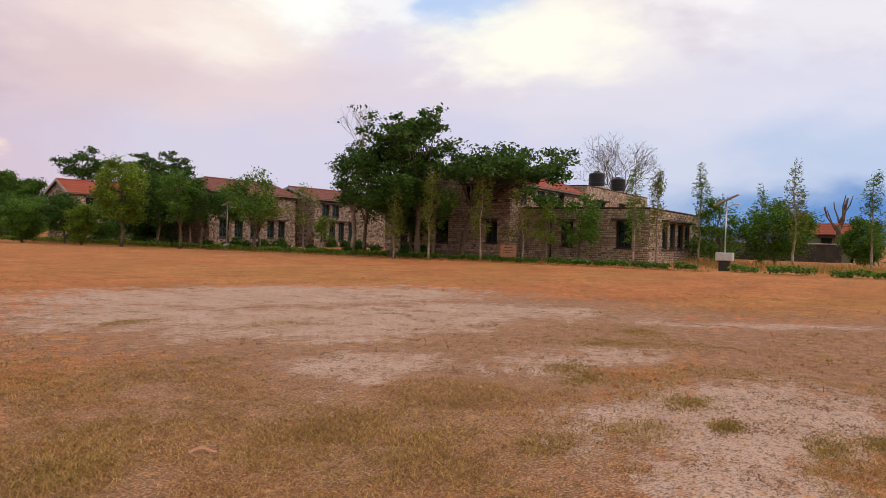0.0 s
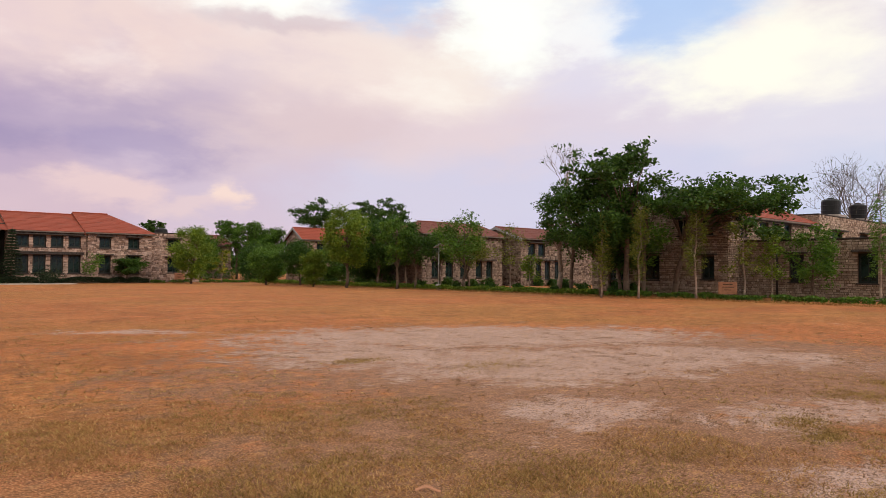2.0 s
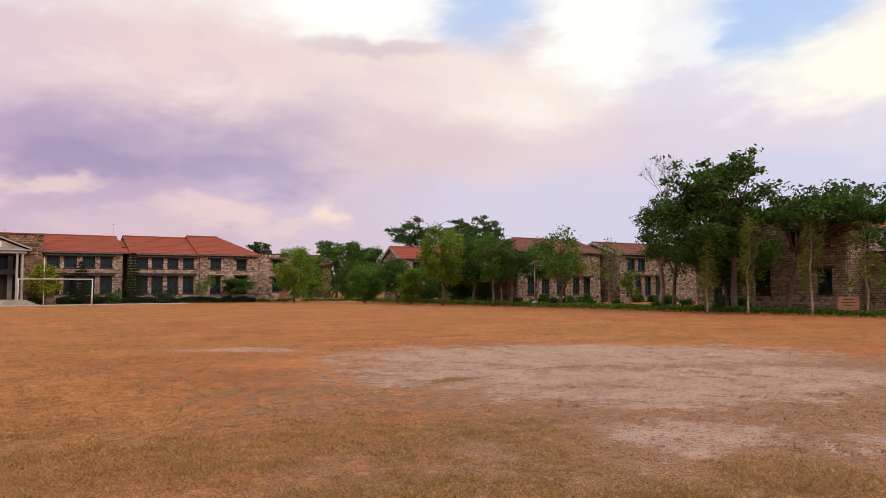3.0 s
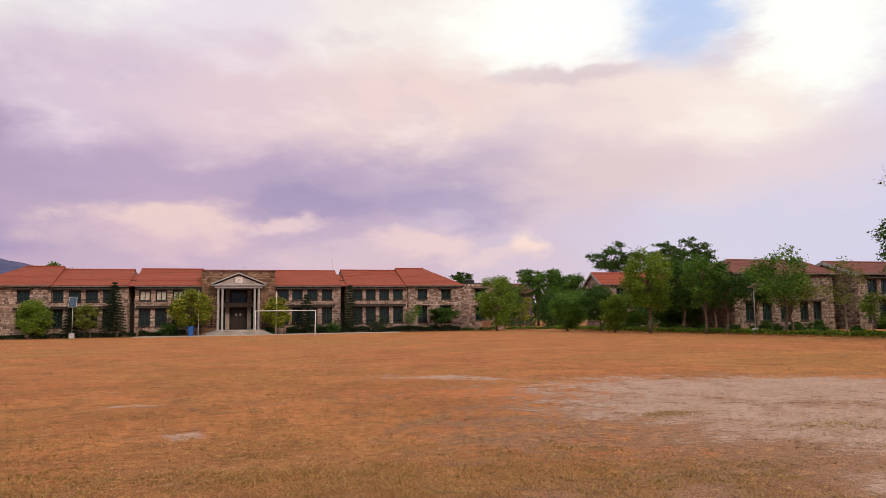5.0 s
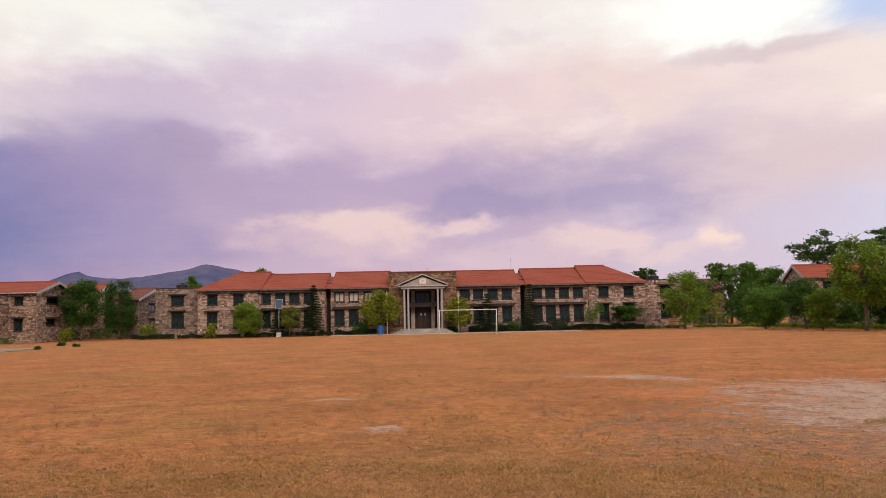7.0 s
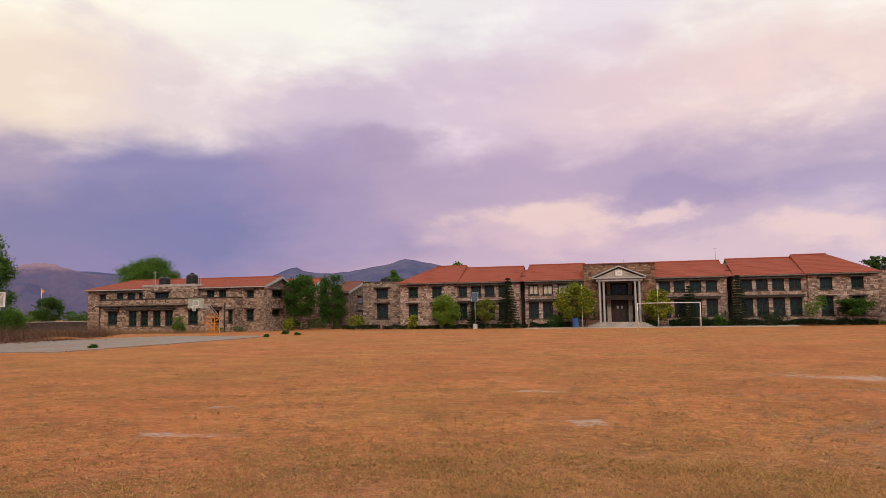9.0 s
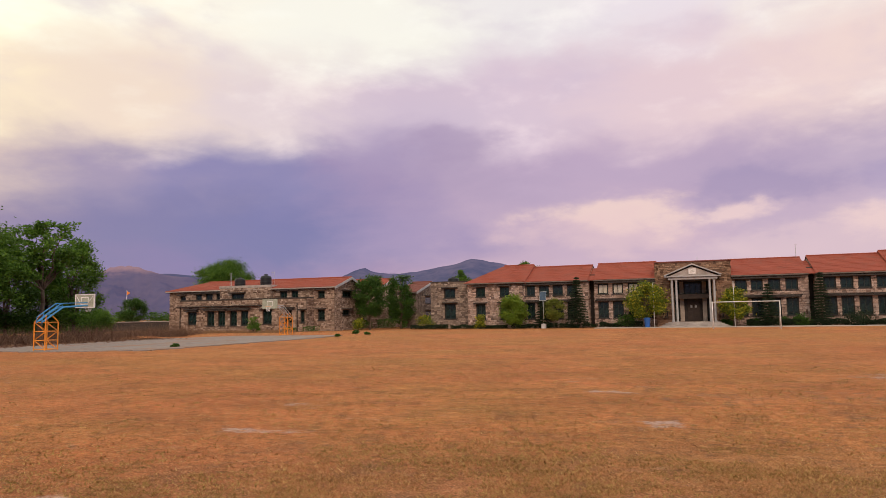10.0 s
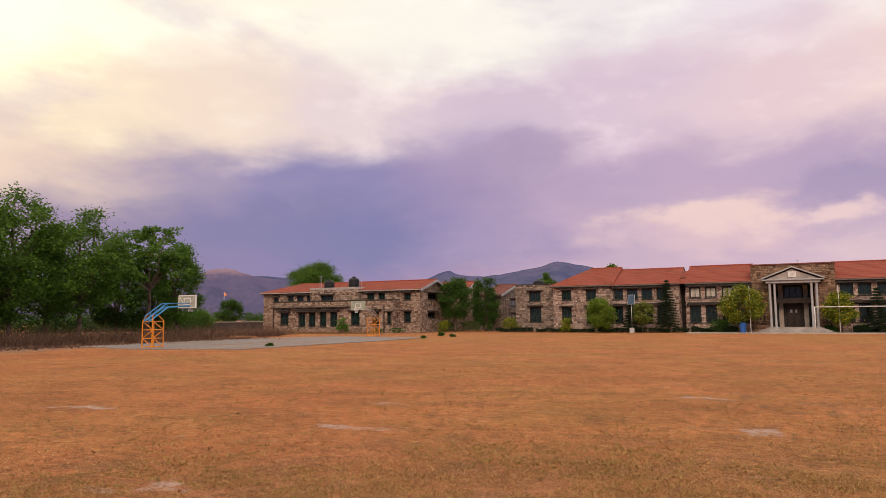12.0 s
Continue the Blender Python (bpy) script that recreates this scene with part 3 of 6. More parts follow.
def wall(parent, origin, u, length, height, holes=(), thick=0.35, peak=0.0, stones=True, stone=None, mat=None, course=0.19, singles=0):
    """One wall with openings that go through it, a gable of height peak above it, and its courses of stone."""
    g = Geo()
    for x0, x1, z0, z1, solid in cells(length, height, holes):
        if solid:
            g.add([(x0, 0, z0), (x1, 0, z0), (x1, 0, z1), (x0, 0, z1)], [(0, 1, 2, 3)])
            g.add([(x0, thick, z0), (x1, thick, z0), (x1, thick, z1), (x0, thick, z1)], [(3, 2, 1, 0)])
    for x0, x1, z0, z1 in [(h[0], h[1], h[2], h[3]) for h in holes]:
        g.add([(x0, 0, z0), (x1, 0, z0), (x1, 0, z1), (x0, 0, z1), (x0, thick, z0), (x1, thick, z0), (x1, thick, z1), (x0, thick, z1)],
              [(0, 4, 5, 1), (1, 5, 6, 2), (2, 6, 7, 3), (3, 7, 4, 0)])
    g.add([(0, 0, 0), (length, 0, 0), (length, 0, height), (0, 0, height), (0, thick, 0), (length, thick, 0), (length, thick, height), (0, thick, height)],
          [(0, 3, 7, 4), (1, 5, 6, 2), (3, 2, 6, 7)])
    if peak:
        g.add([(0, 0, height), (length, 0, height), (length / 2, 0, height + peak), (0, thick, height), (length, thick, height), (length / 2, thick, height + peak)],
              [(0, 1, 2), (5, 4, 3), (0, 2, 5, 3), (1, 4, 5, 2)])
    w = g.part("wall", mat or MORTAR, parent, m=frame_of(origin, u))
    if stones:
        boxes = courses(length, height, holes, peak, course)
        if singles:
            for b in boxes[:singles]:
                link("stone", stone_mesh([(0.0, b[1] - b[0], 0.0, b[3] - b[2])], STONE_PIECE, 0.010, 0.010), w, Matrix.Translation((b[0], 0, b[2])))
            boxes = boxes[singles:]
        if boxes:
            link("stonework", stone_mesh(boxes, stone or STONE, 0.013, 0.010 if course < 0.18 else 0.05), w, kind="stuff", label="coursed rough sandstone blocks")
    return w


def courses(length, height, holes, peak=0.0, course=0.21):
    """Stones of random width in courses, cut at the openings: x0, x1, z0, z1."""
    res = []
    z = 0.02
    while z < height + peak - 0.1:
        h = course * rng.uniform(0.5, 1.25)
        z1 = min(z + h, height - 0.01) if z < height - 0.05 else z + h
        lo, hi = 0.0, length
        if z1 > height + 0.01:
            k = (z1 - height) / max(peak, 1e-6)
            if k >= 0.95:
                break
            lo, hi = length / 2 * k, length - length / 2 * k
        free = [(lo, hi)]
        for q in holes:
            if q[2] < z1 - 0.03 and q[3] > z + 0.03:
                free = [s for a, b in free for s in ((a, min(b, q[0])), (max(a, q[1]), b)) if s[1] - s[0] > 0.05]
        for a, b in free:
            x = a
            while x < b - 0.05:
                x1 = x + course * rng.uniform(0.7, 2.1)
                if b - x1 < 0.2:
                    x1 = b
                res.append((x, x1, z, z1))
                x = x1
        z = z1
    return res


def stone_mesh(boxes, mat, gap=0.013, rough=0.012):
    """Rough-faced stones; rough is how far their corners stray."""
    b = np.array(boxes)
    n = len(b)
    x0, x1, z0, z1 = b[:, 0] + gap, b[:, 1] - gap, b[:, 2] + gap, b[:, 3] - gap
    d = rng.uniform(0.02, 0.085, n)
    j = lambda: rng.uniform(-rough, rough, n)
    cut = 0.012
    back = [np.stack([X, np.full(n, -0.004), Z], 1) for X, Z in ((x0, z0), (x1, z0), (x1, z1), (x0, z1))]
    front = [np.stack([X + j(), -d + rng.uniform(-0.008, 0.008, n), Z + j()], 1) for X, Z in ((x0 + cut, z0 + cut), (x1 - cut, z0 + cut), (x1 - cut, z1 - cut), (x0 + cut, z1 - cut))]
    v = np.stack(back + front, 1).reshape(-1, 3)
    k = np.arange(n)[:, None, None] * 8
    f = np.array([(4, 5, 6, 7), (0, 1, 5, 4), (1, 2, 6, 5), (2, 3, 7, 6), (3, 0, 4, 7)])[None] + k
    return mesh_of("stonework", v, f.reshape(-1, 4).tolist(), mat)


MESHES = {}


def shared(key, make):
    if key not in MESHES:
        MESHES[key] = make()
    return MESHES[key]


def window(parent, origin, u, x0, x1, z0, z1, lights=2, hood=True, glass=None, bars=0, set_in=0.14, sill=True):
    """A framed window in its opening: dark frame, panes, a projecting hood and a sill."""
    w, h = round(x1 - x0, 3), round(z1 - z0, 3)
    m = frame_of(origin, u) @ Matrix.Translation((x0, set_in, z0))
    fw = 0.13

    def frame_geo():
        g = Geo().box(0, w, 0, 0.09, 0, fw).box(0, w, 0, 0.09, h - fw, h).box(0, fw, 0, 0.09, fw, h - fw).box(w - fw, w, 0, 0.09, fw, h - fw)
        for i in range(1, lights):
            g.box(w * i / lights - 0.035, w * i / lights + 0.035, 0.006, 0.084, fw, h - fw)
        for i in range(1, bars + 1):
            zz = h * i / (bars + 1)
            g.box(fw, w - fw, 0.012, 0.078, zz - 0.025, zz + 0.025)
        return g.mesh("window_frame", FRAME_MAT)

    win = link("window", shared(("frame", w, h, lights, bars), frame_geo), parent, m)
    for i in range(lights):
        def pane_geo():
            return Geo().box(0, w / lights - 0.06, 0.035, 0.043, fw - 0.01, h - fw + 0.01).mesh("pane", glass or GLASS)
        p = link("pane", shared(("pane", w, h, lights, (glass or GLASS).name), pane_geo), win, Matrix.Translation((w * i / lights + 0.03, 0, 0)))
    if hood:
        link("hood", shared(("hood", w), lambda: Geo().bevel_box(-0.25, w + 0.25, -0.62, -set_in + 0.14, 0.0, 0.13, 0.02).mesh("hood", DARK_TRIM)),
             win, Matrix.Translation((0, 0, h + 0.06)), "dark weathered concrete hood")
    if sill:
        link("sill", shared(("sill", w), lambda: Geo().bevel_box(-0.1, w + 0.1, -0.26, 0.02, -0.09, 0.0, 0.015).mesh("sill", DARK_TRIM)), win)
    return win


def roof_sheet(parent, a, b, c, d, mat, thick=0.045, name="roof", lapped=0.42):
    """A sloping roof plane of lapped courses. a, b: the eave from one end to the other; c, d: the ridge above b and a."""
    a, b, c, d = (Vector(p) for p in (a, b, c, d))
    n = (b - a).cross(d - a).normalized()
    rows = max(2, round((d - a).length / lapped))
    g = Geo()
    for i in range(rows):
        f0, f1 = i / rows, min(1, (i + 1.12) / rows)
        p, q = a.lerp(d, f0), b.lerp(c, f0)
        r, s = b.lerp(c, f1), a.lerp(d, f1)
        up = n * (thick * 0.55)
        lo = n * (thick * 0.15)
        ln = max(1, round((q - p).length / 1.1))
        for k in range(ln):
            k0, k1 = k / ln, (k + 1) / ln
            P, Q, R, S = p.lerp(q, k0), p.lerp(q, k1), s.lerp(r, k1), s.lerp(r, k0)
            jit = n * float(rng.uniform(0, 0.012))
            top = [tuple(P + up + jit), tuple(Q + up + jit), tuple(R + lo + jit), tuple(S + lo + jit)]
            low = [tuple(P - lo), tuple(Q - lo)]
            g.add(top + low, [(0, 1, 2, 3), (4, 5, 1, 0)])
    g.add([tuple(p - n * thick * 0.2) for p in (a, b, c, d)] , [(3, 2, 1, 0)])
    return g.part(name, mat, parent)


def slab(parent, name, mat, x0, x1, y0, y1, z0, z1, b=0.02, label=""):
    return Geo().bevel_box(x0, x1, y0, y1, z0, z1, b).part(name, mat, parent, label)


def gable_house(label, x0, x1, y0, depth, eave, rise, front=(), left=(), right=(), stone=None, roof=None, hip_left=0.0, hip_right=0.0, over=0.5,
                side_over=0.35, hoods=True, glass_pick=None, fascia=True, name="house", base_z=0.0, bars=0, course=0.19, singles=0, edge=None):
    """A two-storey stone house, its front facing -y, with a pitched roof whose ridge runs along x. Openings: x0, x1, z0, z1, lights."""
    th = thing(name, x0, y0, base_z, 0, label, "building")
    L = x1 - x0
    for origin, u, length, holes, pk, st in (((0, 0, 0), (1, 0), L, front, 0, True), ((L, 0, 0), (0, 1), depth, right, 0 if hip_right else rise, True),
                                             ((0, depth, 0), (0, -1), depth, left, 0 if hip_left else rise, True), ((L, depth, 0), (-1, 0), L, (), 0, False)):
        wall(th, origin, u, length, eave, [h[:4] for h in holes], 0.35, pk, st, stone, course=course, singles=singles if u == (0, -1) else 0)
        for i, h in enumerate(holes):
            window(th, origin, u, *h[:4], lights=h[4] if len(h) > 4 else 2, hood=hoods, bars=bars, glass=glass_pick(i) if glass_pick else None)
    slope = rise / (depth / 2)
    ez = eave - slope * over
    mid = depth / 2
    R = roof or ROOF
    xa, xb = -side_over, L + side_over
    ra, rb = (hip_left if hip_left else xa), (L - hip_right if hip_right else xb)
    top = eave + rise + 0.1
    roof_sheet(th, (xa, -over, ez + 0.1), (xb, -over, ez + 0.1), (rb, mid, top), (ra, mid, top), R)
    roof_sheet(th, (xb, depth + over, ez + 0.1), (xa, depth + over, ez + 0.1), (ra, mid, top), (rb, mid, top), R)
    if hip_left:
        roof_sheet(th, (xa, depth + over, ez + 0.1), (xa, -over, ez + 0.1), (ra, mid, top), (ra, mid, top), R)
    if hip_right:
        roof_sheet(th, (xb, -over, ez + 0.1), (xb, depth + over, ez + 0.1), (rb, mid, top), (rb, mid, top), R)
    Geo().tube((ra, mid, top + 0.03), (rb, mid, top + 0.03), 0.09, sides=8).part("ridge_cap", R, th)
    if fascia:
        slab(th, "fascia", edge or EAVES, xa, xb, -over - 0.03, -over + 0.02, ez - 0.04, ez + 0.08, 0.01, "weathered eaves board")
        # Soffit is near black, so the shade under the eaves is in its colour.
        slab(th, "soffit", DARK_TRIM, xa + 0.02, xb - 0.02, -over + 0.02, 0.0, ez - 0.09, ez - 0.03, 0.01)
        for end, hip in ((xa, hip_left), (xb, hip_right)):
            if not hip:
                for y_eave in (-over, depth + over) if side_over > 0.1 else ():
                    p, q = Vector((end, y_eave, ez)), Vector((end, mid, top - 0.06))
                    g = Geo()
                    dz_ = Vector((0, 0, 0.2))
                    o = Vector((0.05 if end > 0 else -0.05, 0, 0))
                    g.add([tuple(v) for v in (p - dz_, q - dz_, q + dz_ * 0.5, p + dz_ * 0.5, p - dz_ + o, q - dz_ + o, q + dz_ * 0.5 + o, p + dz_ * 0.5 + o)],
                          [(0, 1, 2, 3), (7, 6, 5, 4), (0, 4, 5, 1), (3, 2, 6, 7), (0, 3, 7, 4), (1, 5, 6, 2)])
                    g.part("bargeboard", R if (hip_left or hip_right) and not edge else WHITE_TRIM, th)
    return th


def flat_block(label, x0, x1, y0, depth, height, front=(), left=(), right=(), stone=None, name="house", parapet=0.35, hoods=True, course=0.21, edge=None):
    """A flat-roofed stone block with a dark coping."""
    th = thing(name, x0, y0, 0, 0, label, "building")
    L = x1 - x0
    for origin, u, length, holes, st in (((0, 0, 0), (1, 0), L, front, True), ((L, 0, 0), (0, 1), depth, right, True),
                                         ((0, depth, 0), (0, -1), depth, left, True), ((L, depth, 0), (-1, 0), L, (), False)):
        wall(th, origin, u, length, height, [h[:4] for h in holes], 0.35, 0, st, stone, course=course)
        for h in holes:
            window(th, origin, u, *h[:4], lights=h[4] if len(h) > 4 else 2, hood=hoods)
    slab(th, "roof", CONCRETE, 0.3, L - 0.3, 0.3, depth - 0.3, height - 0.45, height - 0.3)
    for a in ((-0.08, L + 0.08, -0.08, 0.36), (-0.08, L + 0.08, depth - 0.36, depth + 0.08), (-0.08, 0.36, 0.37, depth - 0.37), (L - 0.36, L + 0.08, 0.37, depth - 0.37)):
        slab(th, "coping", edge or DARK_TRIM, *a, height, height + (0.3 if edge else 0.1))
    return th


def water_tank(x, y, z, r=0.65, h=1.35):
    th = thing("water_tank", x, y, z, 0, "black polythene rooftop water tank", "water tank")
    prof = [(r, 0), (r, h * 0.2), (r * 1.03, h * 0.22), (r * 1.03, h * 0.26), (r, h * 0.28), (r, h * 0.5), (r * 1.03, h * 0.52), (r * 1.03, h * 0.56), (r, h * 0.58), (r, h * 0.82), (r * 0.85, h * 0.92), (r * 0.35, h * 0.98)]
    Geo().lathe(prof, 24).part("body", BLACK_TANK, th, smooth=False)
    Geo().lathe([(r * 0.34, h * 0.98), (r * 0.34, h * 1.04), (r * 0.25, h * 1.06)], 16).part("lid", BLACK_TANK, th)


# main building: five blocks in a row about the porch, with two dark joints
FY = 77.7
UP, LOW = (3.62, 4.75), (1.02, 2.82)


def storeys(xs, w=1.12, base=0.0):
    res = []
    for x in xs:
        res += [(x - base - w / 2, x - base + w / 2, *UP), (x - base - w / 2, x - base + w / 2, *LOW)]
    return res


CX = 0.3
gable_house("red-roofed stone end block of the main school building", -24.45, -17.9, FY, 10, 5.35, 2.0, storeys([-22.9, -20.05], base=-24.45), left=storeys([3, 7]), hip_left=3.2, name="building_wing")
gable_house("red-roofed stone block of the main school building", -17.82, -10.6, FY + 0.15, 9.7, 5.3, 1.75, storeys([-17.1, -15.5, -13.95, -12.35], base=-17.82), side_over=0.06, name="building_wing")
gable_house("red-roofed stone block beside the columned porch", -9.9, -3.48, FY + 0.15, 9.7, 5.3, 1.85, storeys([-8.98, -7.4, -5.75, -4.25], base=-9.9), side_over=0.06, name="building_wing",
            glass_pick=lambda i: REFLECT_PANE if i in (0, 2, 4) else None)
gable_house("red-roofed stone block beside the columned porch", 4.08, 11.2, FY + 0.15, 9.7, 5.3, 1.75, storeys([4.98, 6.48, 8.1, 9.7], base=4.08), side_over=0.06, name="building_wing")
gable_house("red-roofed stone block of the main school building", 11.9, 18.85, FY + 0.15, 9.7, 5.3, 1.85, storeys([13.1, 14.6, 16.15, 17.75], base=11.9), side_over=0.06, name="building_wing")
gable_house("red-roofed stone end block of the main school building", 18.93, 25.3, FY, 10, 5.35, 2.05, storeys([20.6, 23.45], base=18.93), right=storeys([3, 7]), hip_right=3.2, name="building_wing")
for jx0, jx1 in ((-10.56, -9.94), (11.24, 11.86)):
    j = thing("joint_wall", jx0, FY + 1.6, 0, 0, "dark recessed joint wall between two building blocks", "wall", kind="structure")
    # Near-black panel stands in for the shade in the gap.
    slab(j, "panel", DARK_TRIM, 0, jx1 - jx0, 0, 0.3, 0, 5.9)
    roof_sheet(j, (-0.1, -1.9, 5.15), (jx1 - jx0 + 0.1, -1.9, 5.15), (jx1 - jx0 + 0.1, 3.0, 6.75), (-0.1, 3.0, 6.75), ROOF)


def dark_band(x0, x1, y, z):
    """The storey band over the lower windows."""
    th = thing("trim", x0, y, z, 0, "dark concrete band over the lower windows", "trim", kind="structure")
    slab(th, "band", DARK_TRIM, 0, x1 - x0, -0.45, -0.06, 0, 0.11)


for bx0, bx1 in ((-17.6, -11.4), (-9.75, -3.7), (5.2, 10.6), (12.4, 18.6)):
    dark_band(bx0, bx1, FY + 0.15, 3.03)
    dark_band(bx0, bx1, FY + 0.15, 5.03)


def porch():
    """The entrance: a stone tower wall, a pediment on paired white columns, steps and a double door."""
    th = thing("entrance_porch", CX, FY - 0.3, 0, 0, "stone entrance block with white columns and a pediment", "entrance")
    hw, top = 3.72, 6.75
    holes = [(hw - 1.9, hw + 1.9, 0.55, 4.75)]
    wall(th, (-hw, 0, 0), (1, 0), 2 * hw, top, holes, 0.4, stone=STONE_BROWN)
    wall(th, (hw, 0, 0), (0, 1), 9, top, (), 0.35, stone=STONE_BROWN)
    wall(th, (-hw, 9, 0), (0, -1), 9, top, (), 0.35, stone=STONE_BROWN)
    slab(th, "roof", CONCRETE, -hw + 0.3, hw - 0.3, 0.41, 9, top - 0.35, top - 0.15)
    slab(th, "coping", ROOF_OLD, -hw - 0.1, hw + 0.1, -0.15, 0.5, top, top + 0.14, 0.02, "dull red coping")
    # recessed entrance wall, floor and upper gallery
    # Back wall is painted near black for the shade of the recess.
    slab(th, "back_wall", DARK_TRIM, -2.3, 2.3, 2.3, 2.5, 0.5, 5.0)
    slab(th, "porch_ceiling", DARK_TRIM, -1.88, 1.88, -1.2, 2.3, 4.76, 4.84)
    slab(th, "floor", PAVING, -2.3, 2.3, -1.4, 2.3, 0.35, 0.53)
    slab(th, "gallery", DARK_TRIM, -1.9, 1.9, 0.9, 2.3, 2.95, 3.2)
    slab(th, "gallery_front", DOOR_MAT, -1.89, 1.89, 0.82, 0.9, 2.92, 3.42, 0.01, "dark brown panelled gallery front")
    Geo().tube((-1.89, 0.86, 3.45), (1.89, 0.86, 3.45), 0.035, sides=6).part("rail", FRAME_MAT, th)
    for x in (-1.15, 1.15):
        slab(th, "pilaster", PAVING, x - 0.22, x + 0.22, 2.05, 2.32, 0.5, 5.0)
    door = thing("door", 0, 2.2, 0.53)
    door.parent = th
    for s in (-1, 1):
        leaf = Geo().bevel_box(min(0.01 * s, 0.62 * s), max(0.01 * s, 0.62 * s), -0.05, 0.0, 0, 2.5, 0.01)
        for z0, z1 in ((0.25, 1.05), (1.3, 2.25)):
            leaf.bevel_box(min(0.12 * s, 0.52 * s), max(0.12 * s, 0.52 * s), -0.07, -0.04, z0, z1, 0.012)
        leaf.part("door_leaf", DOOR_MAT, door)
        slab(door, "paper_notice", WHITE_TRIM, 0.22 * s - 0.1, 0.22 * s + 0.1, -0.085, -0.072, 1.45, 1.75, 0.003)
    for x in (-1.95, 1.05 + 0.35):
        window(th, (0, 2.05, 0), (1, 0), x, x + 0.55, 0.9, 2.7, lights=1, hood=False)
    window(th, (0, 2.05, 0), (1, 0), -0.85, 0.85, 3.3, 4.7, lights=3, hood=False)
    for x in (-1.92, 1.40):
        window(th, (0, 2.05, 0), (1, 0), x, x + 0.52, 3.3, 4.7, lights=1, hood=False)
    # columns, entablature, pediment
    for x in (-2.05, -1.62, 1.62, 2.05):
        col = Geo().lathe([(0.15, 0), (0.15, 0.12), (0.115, 0.16), (0.11, 4.2), (0.14, 4.3), (0.15, 4.4)], 18)
        col.part("column", WHITE_TRIM, th, m=Matrix.Translation((x, -1.25, 0.5)), smooth=True)
    slab(th, "entablature", WHITE_TRIM, -2.4, 2.4, -1.5, -0.02, 4.86, 5.12, 0.03)
    slab(th, "cornice", WHITE_TRIM, -2.75, 2.75, -1.7, -0.02, 5.12, 5.24, 0.03)
    g = Geo().add([(-2.4, -1.42, 5.24), (2.4, -1.42, 5.24), (0, -1.42, 6.22), (-2.4, -0.02, 5.24), (2.4, -0.02, 5.24), (0, -0.02, 6.22)],
                  [(0, 1, 2), (5, 4, 3), (0, 2, 5, 3), (1, 4, 5, 2), (0, 3, 4, 1)])
    g.part("tympanum", CONCRETE, th)
    for s in (-1, 1):
        p, q = Vector((2.78 * s, 0, 5.24)), Vector((0, 0, 6.38))
        t = Vector((0, 0, 0.13))
        y0, y1 = Vector((0, -1.7, 0)), Vector((0, -0.03, 0))
        Geo().add([tuple(v) for v in (p + y0, q + y0, q + t + y0, p + t + y0, p + y1, q + y1, q + t + y1, p + t + y1)],
                  [(0, 1, 2, 3), (7, 6, 5, 4), (0, 4, 5, 1), (3, 2, 6, 7), (0, 3, 7, 4), (1, 5, 6, 2)]).part("raking_cornice", WHITE_TRIM, th)
    sign = Geo().bevel_box(-0.36, 0.36, -1.5, -1.44, 5.42, 6.0, 0.015).part("plaque", WHITE_PIPE, th, "white plaque in the pediment")
    bars = Geo()
    for k, w in enumerate((0.2, 0.12)):
        bars.box(-w, w, -1.512, -1.503, 5.6 + 0.18 * k, 5.66 + 0.18 * k)
    bars.part("lettering", CONCRETE, sign)
    # steps
    for k in range(4):
        slab(th, "step", CONCRETE, -3.4 + k * 0.28, 3.4 - k * 0.28, -3.0 + k * 0.36, -1.35, k * 0.13, k * 0.13 + 0.13, 0.015)
    for x in (-3.1, 2.75):
        window(th, (0, 0, 0), (1, 0), x, x + 0.5, 1.0, 1.9, lights=1, hood=False, set_in=-0.05)


porch()

# link blocks beside the main building
flat_block("grey stone flat-roofed link block", -29.5, -24.55, FY + 1.2, 9, 5.55, [(1.7, 3.1, 3.65, 4.75), (1.75, 3.15, 1.15, 2.95)], stone=STONE_GREY_SHADED, name="building_wing")
gable_house("grey stone gabled block behind the link block", -35.6, -33.4, 83.7, 10.5, 4.7, 1.35, (), right=[(3.4, 7.0, 3.2, 4.1, 3), (3.6, 6.6, 0.9, 2.2, 3)], stone=STONE_GREY_SHADED, roof=ROOF_OLD, name="building_wing", hoods=True)
flat_block("stone flat-roofed link block", 25.4, 31.0, FY + 1.0, 9, 5.45, [(2.0, 3.3, 3.7, 4.8), (2.0, 3.3, 1.1, 2.7)], name="building_wing")
water_tank(-28.2, FY + 6, 5.25, 0.7, 1.1)
water_tank(28.0, FY + 5, 5.15, 0.7, 1.1)
gable_house("far stone house with a faded red roof", 34.0, 46.0, 104, 8, 5.2, 1.5, [(1, 2.2, 3.4, 4.6), (3, 4.2, 3.4, 4.6), (5, 6.2, 3.4, 4.6), (1, 2.2, 0.9, 2.5), (3, 4.2, 0.9, 2.5), (5, 6.2, 0.9, 2.5)], stone=STONE_GREY_SHADED, roof=ROOF_OLD)

# left wing: a long two-storey block with a flat low range before it
LBX0, LBX1, LBY = -63.2, -39.4, 73.0


def along(x_from, *openings):
    """Openings given by world x, as distances along a wall."""
    return [(o[0] - x_from, o[1] - x_from, *o[2:]) for o in openings]


